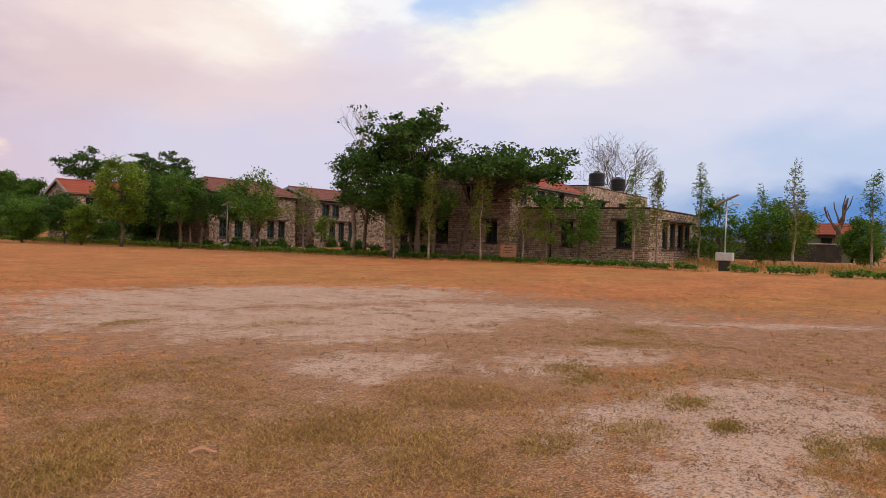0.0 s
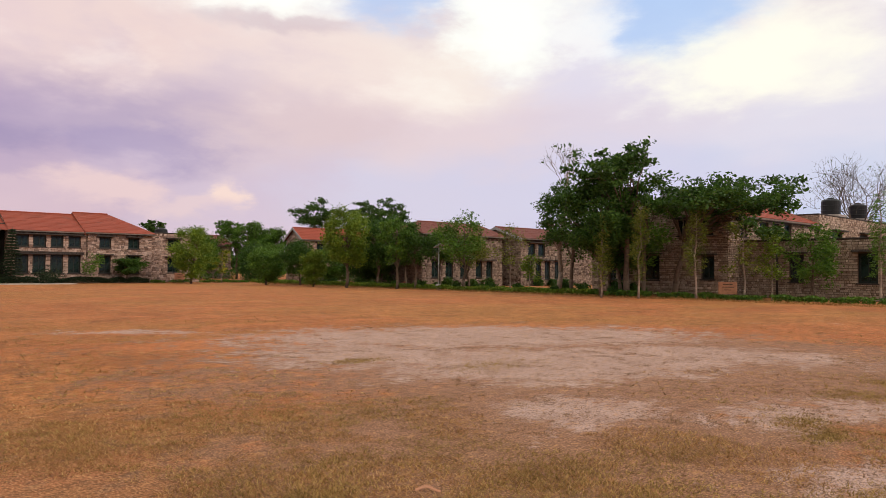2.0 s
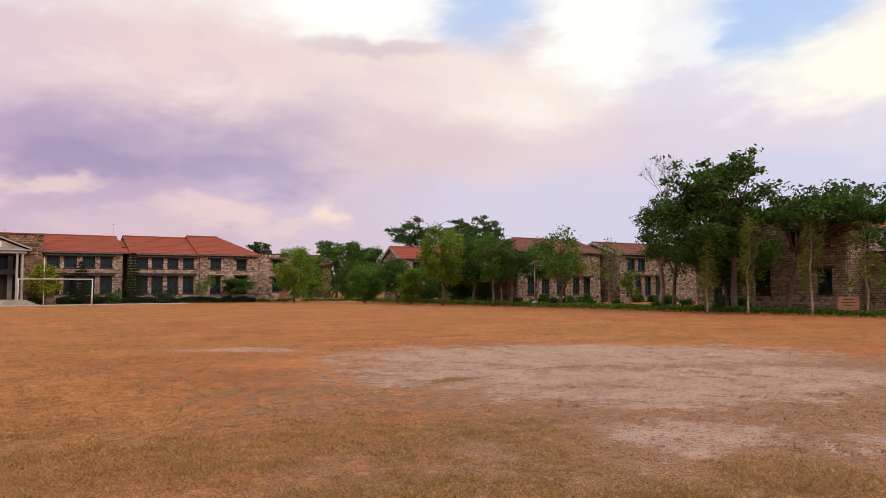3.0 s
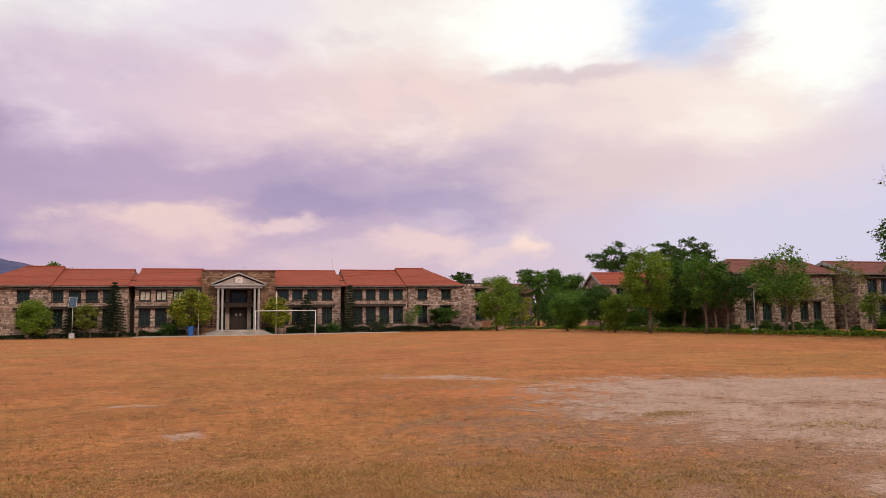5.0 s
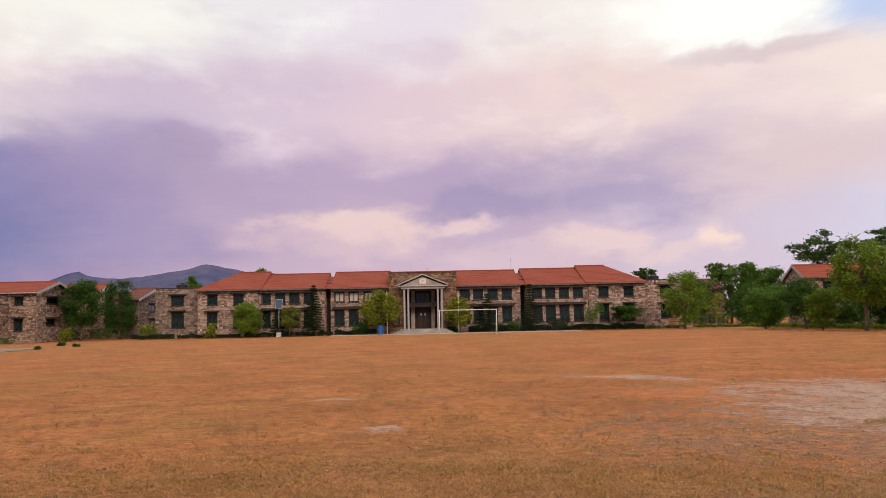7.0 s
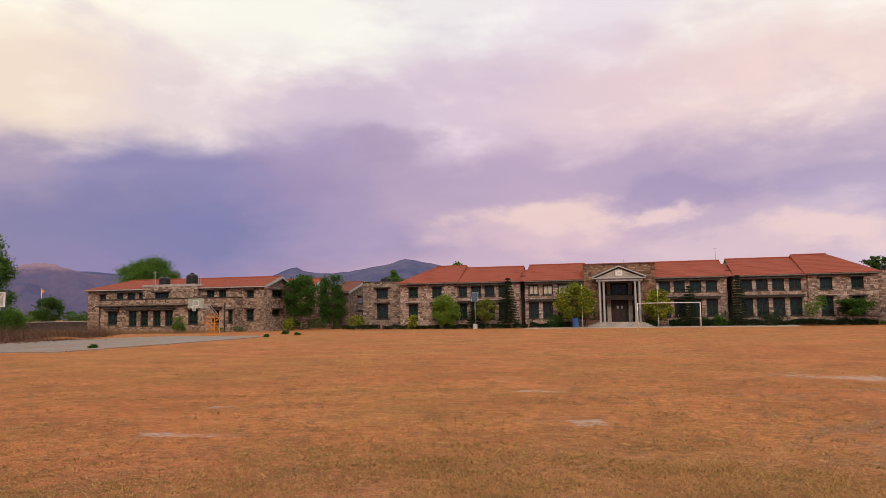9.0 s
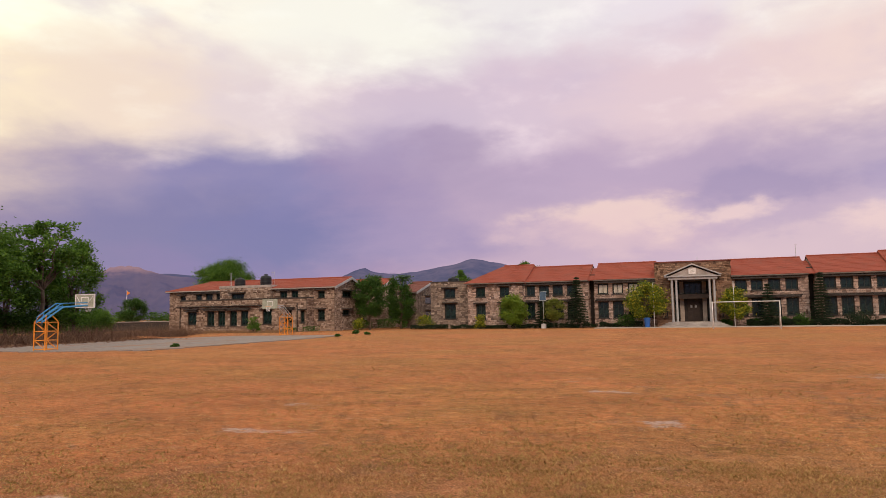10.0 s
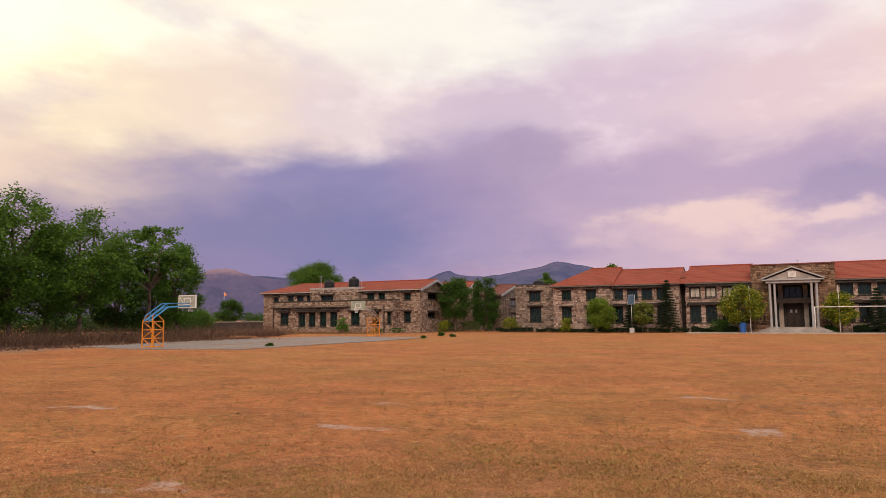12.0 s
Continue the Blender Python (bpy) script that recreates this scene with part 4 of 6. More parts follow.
gable_house("long stone block with a red roof and gable end", LBX0, LBX1, LBY, 7.6, 5.25, 1.1,
            along(LBX0, (-61.5, -60.7, 3.92, 4.58, 1), (-59.1, -58.2, 3.92, 4.75), (-57.6, -56.6, 3.92, 4.75), (-56.0, -55.2, 3.92, 4.72),
                  (-46.8, -45.8, 3.92, 4.8), (-45.2, -44.3, 3.92, 4.83), (-41.6, -40.7, 3.92, 4.75), (-41.6, -40.7, 1.25, 2.5)),
            right=[(1.9, 4.4, 4.0, 4.7, 3), (1.9, 3.8, 1.8, 2.45, 3)], name="building_wing", hip_left=3.0, stone=STONE_RUBBLE, edge=CONCRETE)
flat_block("low flat-roofed stone range with tall windows", -60.3, -42.2, LBY - 1.6, 1.55, 3.9,
           along(-60.3, (-59.0, -57.7, 0.98, 2.5), (-56.1, -55.05, 0.78, 2.55), (-54.5, -53.5, 0.78, 2.55), (-52.8, -51.8, 0.78, 2.55), (-51.2, -50.2, 0.8, 2.55),
                 (-48.15, -46.9, 0.95, 2.6), (-45.05, -44.15, 0.95, 2.5), (-43.0, -42.4, 1.05, 2.45, 1)), name="building_wing", stone=STONE_RUBBLE)
flat_block("raised stone block under the water tanks", -55.1, -47.8, LBY - 0.5, 4, 5.35, along(-55.1, (-53.4, -51.6, 3.98, 4.65, 3)), name="building_wing", edge=CONCRETE, stone=STONE_RUBBLE)
for bx0, bx1 in ((-59.4, -57.3), (-56.5, -49.8), (-45.5, -43.7)):
    dark_band(bx0, bx1, LBY - 1.62, 2.78)
dark_band(-60.5, -48.2, LBY - 1.62, 3.10)
for px_ in (-60.1, -43.4):
    pipe = thing("rain_pipe", px_, LBY - 1.72, 0, 0, "dark rain pipe down a stone wall", "pipe")
    Geo().tube((0, 0, 0), (0, 0, 3.3), 0.06, sides=8).part("pipe", DARK_TRIM, pipe, smooth=True)
    for k in range(3):
        Geo().lathe([(0.075, 0), (0.085, 0.03), (0.075, 0.06)], 8).part("collar", DARK_TRIM, pipe, m=Matrix.Translation((0, 0, 0.5 + k * 1.2)))
water_tank(-53.4, LBY + 1.2, 5.05, 0.66, 1.65)
water_tank(-49.6, LBY + 1.2, 5.05, 0.68, 1.9)
gable_house("stone block with a red gabled roof", -60, -39.6, 85.2, 9, 5.2, 1.5, (), right=[(4, 6.2, 3.5, 4.5), (4, 6.2, 1.0, 2.2)], name="building_wing", stone=STONE_RUBBLE)

# right wings, seen from their gable ends
gable_house("stone block with a red roof behind trees", 43.8, 55.6, 77.6, 4.2, 5.5, 1.3, [(2.0, 3.2, 3.8, 4.9), (5.0, 6.2, 3.8, 4.9), (8.0, 9.2, 3.8, 4.9), (2.0, 3.2, 1, 2.7), (5.0, 6.2, 1, 2.7)], left=[(1.5, 2.6, 3.7, 4.7)], name="building_wing", over=0.4)
gable_house("stone block with a faded red roof behind trees", 42.5, 53.6, 52.2, 8, 5.3, 1.3, [(1.2, 2.3, 3.4, 4.6), (3.2, 4.3, 3.4, 4.6), (5.3, 6.4, 3.4, 4.6), (1.2, 2.2, 0.9, 2.6), (3.0, 4.0, 0.9, 2.6), (5.0, 6.0, 0.9, 2.6), (7.2, 8.1, 0.9, 2.6), (8.7, 9.6, 0.9, 2.6)],
            roof=ROOF_OLD, stone=STONE_GREY_SHADED, name="building_wing", hip_left=2.6)
gable_house("stone block with a faded red roof and gable", 54.8, 70.0, 50.6, 7, 5.2, 1.15, [(1.2, 2.3, 3.3, 4.6), (2.8, 3.9, 3.3, 4.6), (1.0, 1.9, 0.7, 2.7), (2.4, 3.3, 0.7, 2.7), (3.9, 4.8, 0.7, 2.7), (5.6, 6.5, 0.7, 2.7)],
            roof=ROOF_OLD, stone=STONE_GREY_SHADED, name="building_wing")
gable_house("stone corner house with a red roof", 45.4, 60.0, 22.9, 8.0, 5.75, 1.7, [(4.7, 6.1, 1.05, 2.4), (6.7, 7.9, 1.05, 2.4), (1.8, 2.8, 4.2, 5.1, 1), (4.7, 6.2, 4.25, 5.4), (6.9, 8.0, 4.2, 5.4), (8.85, 10.2, 4.3, 5.45)],
            left=[(6.1, 7.05, 1.2, 2.8), (1.5, 2.8, 1.1, 2.9), (4.3, 5.2, 4.3, 5.4), (6.0, 7.0, 4.3, 5.3)], name="corner_house", course=0.155, singles=300, stone=STONE_PALE)
flat_block("single-storey stone range with tall narrow windows", 47.4, 63.0, 13.3, 9.55, 3.85, [(3.4, 4.9, 1.05, 3.0, 1), (5.5, 7.2, 1.05, 3.0, 1), (7.9, 9.7, 1.05, 3.0, 1), (10.2, 11.9, 1.05, 3.0, 1)],
           left=[(7.3, 8.4, 1.1, 2.95), (3.2, 4.1, 1.1, 2.9)], name="corner_house", course=0.155, stone=STONE_PALE)
flat_block("dim stone block behind the trees beside the corner house", 50.0, 66.0, 32.0, 5.6, 4.8, [(1.5, 2.6, 1.0, 2.5), (4.0, 5.1, 1.0, 2.5)],
           left=[(1.7, 2.5, 1.0, 2.4), (2.8, 3.5, 1.0, 2.4), (4.2, 5.0, 1.0, 2.4), (1.9, 3.0, 3.3, 4.3)], stone=STONE_GREY_SHADED, name="building_wing")
pipe = thing("rain_pipe", 47.25, 20.4, 0, 0, "dark rain pipe down a stone wall", "pipe")
Geo().tube((0, 0, 0), (0, 0, 3.7), 0.07, sides=8).part("pipe", DARK_TRIM, pipe, smooth=True)
flat_block("raised stone block under the water tanks", 60.4, 80.0, 22.75, 6.0, 6.5, [(3.0, 5.2, 4.2, 5.2), (9.5, 11.3, 4.2, 5.2)], name="corner_house", course=0.19, stone=STONE_PALE)
for wx in (68.0, 74.8):
    plinth = thing("tank_plinth", wx, 24.5, 6.18, 0, "pale concrete plinth under a water tank", "plinth")
    slab(plinth, "block", CONCRETE, -1.0, 1.0, -1.0, 1.0, 0, 0.8)
    water_tank(wx, 24.5, 6.98, 0.8, 1.5)


# ---- trees and shrubs ----
def leaf_mesh(name, centers, size, mat, r, up=0.3, slender=0.5):
    """Many small folded leaves about the given centres."""
    n = len(centers)
    a = r.normal(0, 1, (n, 3))
    a[:, 2] *= 0.6
    a /= np.linalg.norm(a, axis=1)[:, None] + 1e-9
    b = r.normal(0, 1, (n, 3))
    b -= (b * a).sum(1)[:, None] * a
    b /= np.linalg.norm(b, axis=1)[:, None] + 1e-9
    c = np.cross(a, b)
    s = (size * r.uniform(0.6, 1.35, n))[:, None]
    v = np.stack([centers - a * s, centers + b * s * slender + c * s * 0.15, centers + a * s, centers - b * s * slender + c * s * 0.15], 1).reshape(-1, 3)
    f = (np.arange(n)[:, None] * 4 + np.arange(4)[None]).tolist()
    return mesh_of(name, v, f, mat)


def limb(g, pts, r0, r1, sides=6):
    n = len(pts) - 1
    for i in range(n):
        g.tube(pts[i], pts[i + 1], r0 + (r1 - r0) * i / n, r0 + (r1 - r0) * (i + 1) / n, sides, caps=(i in (0, n - 1)))


def bent(a, b, r, n=4, wob=0.06, sag=0.0):
    """A wavering line from a to b."""
    a, b = np.array(a, float), np.array(b, float)
    L = np.linalg.norm(b - a)
    pts = []
    for i in range(n + 1):
        f = i / n
        p = a + (b - a) * f + r.normal(0, wob * L, 3) * math.sin(math.pi * f) * 0.6
        p[2] += sag * L * math.sin(math.pi * f)
        pts.append(tuple(p))
    return pts


def twigs(g, p, d, L, rad, depth, r, tips, spread=0.6):
    q = tuple(np.array(p) + np.array(d) * L)
    g.tube(p, q, rad, rad * 0.65, 5, caps=False)
    if depth == 0:
        tips.append(q)
        return
    for _ in range(3 if depth > 1 else 2):
        e = np.array(d) + r.normal(0, spread, 3)
        e[2] += 0.18
        e /= np.linalg.norm(e)
        twigs(g, q, e, L * r.uniform(0.6, 0.9), rad * 0.6, depth - 1, r, tips, spread)


WORDS = {"dark": "dark green", "mid": "green", "light": "yellow-green", "olive": "olive drooping", "gold": "yellow-tinged", "needle": "blackish green"}
TREE_SEED = [100]


def tree(kind, x, y, h, rad, leaf, clear=0.28):
    TREE_SEED[0] += 1
    r = np.random.default_rng(TREE_SEED[0])
    word = WORDS[leaf]
    name, label, cat = {
        "broad": ("tree", f"broad-crowned tree with {word} leaves", "tree"),
        "flat": ("tree", f"spreading layered tree with {word} leaves", "tree"),
        "lean": ("tree", f"leaning spreading tree with {word} leaves over a roof", "tree"),
        "airy": ("tree", f"loose open tree with {word} leaves", "tree"),
        "slim": ("sapling", f"thin young tree with sparse {word} leaves", "tree"),
        "weep": ("weeping_tree", f"tall slim tree with hanging {word} foliage", "tree"),
        "stag": ("tree", "tall tree with bare upper twigs and green lower leaves", "tree"),
        "bare": ("bare_tree", "leafless tree with fine grey twigs behind a roof", "tree"),
        "pollard": ("bare_tree", "leafless lopped tree with thick dark stubs", "tree"),
        "conifer": ("conifer", "dark tiered conifer before a stone wall", "tree"),
        "shrub": ("shrub", f"low rounded shrub with {word} leaves", "shrub")}[kind]
    th = thing(name, x, y, 0, float(r.uniform(0, 360)) if kind != "lean" else 0, label, cat)
    g = Geo()
    cl, per, sig, size, few = [], 60, 0.3, 0.13, []
    R = lambda *a: float(r.uniform(*a))
    tr = 0.012 * h + 0.03
    slender = 0.5
    if kind in ("broad", "airy", "stag"):
        t0 = h * clear
        top = h * (0.96 if kind != "stag" else 0.72)
        lean = r.normal(0, 0.03, 2) * h
        trunk = bent((0, 0, -0.05), (lean[0], lean[1], h * 0.8), r, 6, 0.03)
        limb(g, trunk, tr * 1.25, tr * 0.3, 8)
        n = {"broad": 44 + int(15 * rad), "airy": 34, "stag": 26}[kind]
        nl = 0
        while nl < n:
            p = r.normal(0, 1, 3)
            p /= np.linalg.norm(p)
            p *= R(0.45, 1.0) ** 0.6
            px, py, pz = p[0] * rad * R(0.75, 1.12), p[1] * rad * R(0.75, 1.12), (t0 + top) / 2 + p[2] * (top - t0) / 2
            fz = (pz - t0) / (top - t0)
            if abs(p[0] * p[0] + p[1] * p[1]) > (1.05 - max(0, fz - 0.45) * 1.1):
                continue
            cl.append((px, py, pz))
            if nl % 3 == 0:
                k = trunk[min(len(trunk) - 1, 2 + nl % 4)]
                limb(g, bent((k[0], k[1], min(k[2], pz * 0.75)), (px, py, pz), r, 4, 0.07, 0.05), tr * 0.42, tr * 0.08, 5)
            nl += 1
        sig = (0.12 + 0.088 * rad) if kind == "broad" else (0.10 + 0.10 * rad)
        per = {"broad": 100 + int(22 * rad) + (160 if rad > 5 else 0), "airy": 90, "stag": 100}[kind]
        size = 0.075 + 0.0042 * h
        per = int(per * 1.35)
        if kind == "stag":
            tips = []
            for _ in range(8):
                twigs(g, trunk[-2], np.array((R(-0.6, 0.6), R(-0.6, 0.6), 1.0)), h * 0.10, tr * 0.14, 3, r, tips, 0.42)
            few = tips[::9]
    elif kind in ("flat", "lean"):
        off = np.array((0.0, -2.9)) if kind == "lean" else np.zeros(2)
        fork = (off[0] * 0.25, off[1] * 0.25, h * 0.42)
        limb(g, bent((0, 0, -0.05), fork, r, 4, 0.03), tr * 1.4, tr * 0.9, 8)
        for i in range(22 if kind == "flat" else 32):
            a, q = R(0, 6.28), R(0.15, 1.05)
            zz = h * (1.0 - R(0.0, 0.16 if kind == "flat" else 0.24) - 0.26 * q * R(0.2, 1.3)) if i > 8 else h * (R(0.45, 0.78) if kind == "flat" else R(0.55, 0.80))
            c = np.array((off[0] + math.cos(a) * rad * q, off[1] + math.sin(a) * rad * q, zz))
            limb(g, bent(fork, c, r, 5, 0.05, 0.06), tr * 0.55, tr * 0.10, 5)
            for _ in range(6):
                e = c + r.normal(0, 1, 3) * (rad * 0.20, rad * 0.20, h * 0.03)
                cl.append(tuple(e))
                g.tube(tuple(c), tuple(e), tr * 0.09, tr * 0.04, 4, caps=False)
        sig, per, size = 0.10 + rad * 0.055, 56 if kind == "flat" else 60, 0.09 + 0.006 * h
    elif kind in ("slim", "weep"):
        trunk = bent((0, 0, -0.05), (R(-0.1, 0.1), R(-0.1, 0.1), h * 0.97), r, 7, 0.02)
        limb(g, trunk, 0.045 + 0.006 * h, 0.012, 6)
        n = 26 if kind == "weep" else 16
        for i in range(n):
            f = R(0.32, 1.0)
            k = np.array(trunk[min(7, int(f * 7))])
            k[2] = h * f * 0.97
            a, q = R(0, 6.28), rad * R(0.2, 1.0) * (1.15 - 0.7 * f if kind == "weep" else 0.5 + math.sin(f * 3) * 0.5)
            e = k + (math.cos(a) * q, math.sin(a) * q, R(0.0, 0.5))
            limb(g, bent(k, e, r, 3, 0.05, 0.08), 0.018, 0.006, 4)
            if kind == "weep":
                drop = R(0.5, 1.5)
                for j in range(5):
                    cl.append(tuple(e + (R(-0.1, 0.1), R(-0.1, 0.1), -drop * j / 4)))
            else:
                cl.append(tuple(e))
        sig, per, size, slender = (0.13, 10, 0.13, 0.2) if kind == "weep" else (rad * 0.22, 55, 0.10, 0.45)
    elif kind == "bare":
        tips = []
        limb(g, bent((0, 0, -0.05), (0, 0, h * 0.45), r, 4, 0.02), tr, tr * 0.7, 8)
        for i in range(6):
            a = i * 1.05 + R(-0.3, 0.3)
            twigs(g, (0, 0, h * R(0.36, 0.45)), np.array((math.cos(a) * 0.55, math.sin(a) * 0.55, 0.75)), h * 0.17, tr * 0.42, 5, r, tips, 0.5)
        cl, per, sig, size = tips[::14], 4, 0.15, 0.1
    elif kind == "pollard":
        limb(g, bent((0, 0, -0.05), (0, 0, h * 0.55), r, 4, 0.02), tr * 2.2, tr * 1.9, 8)
        for i in range(9):
            a, z = R(0, 6.28), h * R(0.4, 0.6)
            limb(g, bent((0, 0, z), (math.cos(a) * rad * R(0.4, 0.9), math.sin(a) * rad * R(0.4, 0.9), h * R(0.75, 1.0)), r, 4, 0.06, -0.12), tr * 0.9, tr * 0.45, 6)
    elif kind == "conifer":
        limb(g, [(0, 0, -0.05), (0, 0, h * 0.5), (0, 0, h)], 0.09, 0.015, 7)
        tiers = int(h * 3.2)
        pts = []
        for k in range(tiers):
            f = k / tiers
            z, q = h * (0.14 + 0.85 * f), rad * (1 - f) ** 0.8 + 0.08
            for i in range(9):
                a = i * 0.7 + k * 0.45 + R(-0.15, 0.15)
                tip = (math.cos(a) * q, math.sin(a) * q, z - 0.22 * q + 0.05)
                g.tube((0, 0, z), tip, 0.018, 0.006, 4, caps=False)
                for j in range(44):
                    s = R(0.12, 1.05)
                    pts.append((tip[0] * s + R(-0.07, 0.07), tip[1] * s + R(-0.07, 0.07), z + (tip[2] - z) * s + R(-0.05, 0.07)))
        link("crown", leaf_mesh("crown", np.array(pts), 0.11, LEAF[leaf], r, 0, 0.3), th)
    elif kind == "shrub":
        for i in range(9):
            a, q = R(0, 6.28), rad * R(0.2, 0.85)
            e = (math.cos(a) * q, math.sin(a) * q, h * R(0.45, 0.85) * (1 - 0.35 * q / rad))
            limb(g, bent((0, 0, -0.03), e, r, 3, 0.06), 0.03, 0.008, 4)
            cl += [e, (e[0] * 1.05, e[1] * 1.05, e[2] * 0.5)]
        sig, per, size = min(rad, h) * 0.24, 75, 0.09
    g.part("trunk", BARK_PALE if kind in ("stag", "slim", "weep") else BARK, th, smooth=True)
    if cl:
        c = np.repeat(np.array(cl), r.integers(max(1, per // 3), per + per // 2, len(cl)), 0)
        s = np.array((sig, sig, sig * (0.75 if kind not in ("flat", "lean") else 0.5)))
        c = c + r.normal(0, 1, c.shape) * s
        c[:, 2] = np.maximum(c[:, 2], 0.08)
        if few:
            c = np.concatenate([c, np.repeat(np.array(few), 6, 0) + r.normal(0, 0.12, (len(few) * 6, 3))])
        link("crown", leaf_mesh("crown", c, size, LEAF[leaf], r, 0.3, slender), th)
    return th


tree("broad", 32.2, 64.4, 4.0, 1.7, "mid", 0.1)
tree("broad", 34.7, 61.9, 4.6, 1.7, "dark", 0.22)
tree("broad", 33.3, 57.0, 3.5, 1.1, "light", 0.1)
tree("broad", 34.3, 52.9, 7.6, 2.1, "light", 0.27)
tree("broad", 38.8, 54.6, 6.8, 1.4, "dark", 0.27)
tree("airy", 36.2, 47.9, 6.4, 1.7, "mid", 0.34)
tree("airy", 37.4, 46.9, 6.1, 1.6, "dark", 0.34)
tree("flat", 52.5, 87.5, 11.4, 3.9, "dark")
tree("flat", 57.6, 80.5, 12.1, 3.3, "dark")
tree("flat", 57.1, 74.6, 9.3, 2.4, "dark")
tree("flat", 45.5, 94.6, 8.4, 3.1, "mid")
tree("broad", 46.8, 90.6, 7.7, 1.9, "mid", 0.1)
tree("airy", 39.2, 42.7, 6.7, 2.3, "mid")
tree("airy", 40.4, 47.1, 5.6, 1.6, "mid", 0.42)
tree("airy", 41.0, 52.8, 5.8, 1.6, "dark", 0.36)
tree("airy", 42.0, 45.0, 5.2, 1.7, "olive", 0.40)
tree("slim", 41.3, 39.3, 5.5, 1.3, "olive")
tree("slim", 41.6, 37.5, 2.8, 0.9, "light")
tree("stag", 42.0, 34.8, 11.9, 1.9, "dark")
tree("airy", 41.4, 33.1, 8.6, 2.2, "dark", 0.27)
tree("broad", 38.7, 28.4, 8.6, 2.3, "dark", 0.27)
tree("flat", 40.1, 27.3, 10.8, 3.2, "dark")
tree("airy", 41.1, 26.7, 8.7, 2.2, "mid", 0.27)
tree("lean", 43.2, 25.6, 8.9, 4.0, "dark")
tree("weep", 39.8, 22.1, 6.6, 0.9, "olive")
tree("weep", 38.0, 25.0, 6.0, 0.9, "olive")
tree("weep", 37.1, 27.2, 5.0, 0.8, "olive")
tree("slim", 41.5, 19.9, 5.0, 1.1, "olive")
tree("slim", 42.6, 18.7, 3.8, 0.9, "light")
tree("airy", 43.9, 16.8, 4.7, 1.6, "mid", 0.15)
tree("weep", 44.0, 13.3, 6.9, 1.2, "mid")
tree("weep", 45.4, 12.2, 6.3, 0.8, "olive")
tree("bare", 74.2, 24.1, 13.3, 4.2, "dark")
tree("weep", 55.8, 11.8, 8.0, 0.9, "mid")
tree("airy", 57.0, 10.5, 5.4, 1.6, "mid")
tree("airy", 60.9, 11.8, 3.4, 2.4, "mid", 0.05)
tree("weep", 59.5, 7.8, 6.5, 0.9, "mid")
tree("broad", 57.6, 6.6, 5.1, 2.6, "mid", 0.1)
tree("weep", 53.8, 5.0, 7.6, 1.0, "olive")
tree("pollard", 77.9, 3.4, 6.7, 1.6, "dark")
tree("broad", 60.0, 0.9, 3.9, 1.5, "mid", 0.1)
tree("weep", 54.0, 0.4, 6.7, 0.9, "mid")
tree("broad", -18.6, 75.9, 3.9, 1.5, "light", 0.1)
tree("shrub", -22.4, 76.0, 2.0, 0.7, "gold")
tree("conifer", -11.6, 76.2, 5.7, 1.2, "needle")
tree("airy", -14.1, 75.9, 3.3, 1.1, "olive")
tree("conifer", -15.5, 76.2, 3.3, 0.8, "needle")
tree("broad", -4.3, 75.2, 4.7, 2.0, "gold", 0.22)
tree("broad", 4.1, 75.2, 3.9, 1.35, "gold", 0.2)
tree("conifer", 7.3, 76.2, 4.4, 1.0, "needle")
tree("conifer", 12.0, 76.2, 5.4, 1.0, "needle")
tree("shrub", 15.4, 76.0, 1.8, 1.5, "needle")
tree("flat", 22.3, 75.9, 2.6, 1.6, "dark")
tree("slim", 19.1, 75.9, 3.2, 1.0, "mid")
tree("broad", 27.6, 72.2, 6.3, 2.1, "light", 0.1)
tree("slim", 32.0, 74.7, 3.8, 0.9, "gold")
tree("broad", 39.3, 76.8, 4.8, 1.7, "mid", 0.1)
tree("flat", 44.6, 98.7, 8.9, 3.2, "mid")
tree("broad", 46.7, 95.5, 8.1, 2.4, "mid", 0.1)
tree("flat", -27.4, 119.2, 11.2, 2.6, "mid")
tree("broad", -35.4, 109.8, 9.6, 1.6, "mid", 0.1)
tree("flat", 37.1, 112.3, 9.5, 1.6, "dark")
tree("shrub", -6.6, 76.0, 1.7, 1.0, "dark")
tree("shrub", 10.2, 76.0, 1.6, 0.7, "dark")
tree("broad", -37.1, 77.8, 7.0, 2.0, "dark", 0.22)
tree("broad", -34.8, 82.0, 7.3, 1.8, "dark", 0.08)
tree("shrub", -37.5, 75.3, 1.8, 0.9, "gold")
tree("shrub", -30.0, 78.6, 2.1, 1.1, "gold")
tree("broad", -80.7, 108.1, 12.7, 5.3, "mid", 0.3)
tree("shrub", -46.8, 67.5, 2.3, 0.8, "mid")
tree("broad", -82.6, 87.3, 5.1, 2.1, "dark", 0.22)
tree("shrub", -85.8, 95.3, 3.5, 2.9, "dark")
tree("broad", -53.1, 32.6, 12.1, 3.6, "mid", 0.16)
tree("broad", -52.0, 37.8, 11.2, 3.8, "mid", 0.2)
tree("flat", -51.8, 44.4, 10.3, 3.1, "mid")
tree("broad", -53.8, 49.6, 9.6, 2.4, "mid", 0.16)
tree("broad", -53.0, 28.7, 11.9, 3.6, "mid", 0.16)
tree("broad", -61.6, 41.4, 10.6, 3.5, "mid", 0.16)
tree("shrub", -84.3, 82.9, 3.6, 2.2, "mid")
tree("broad", 34.5, 92.0, 6.0, 3.0, "mid", 0.05)
tree("broad", 40.5, 84.0, 5.0, 2.4, "dark", 0.05)
tree("broad", 38.6, 98.0, 7.0, 3.0, "mid", 0.05)
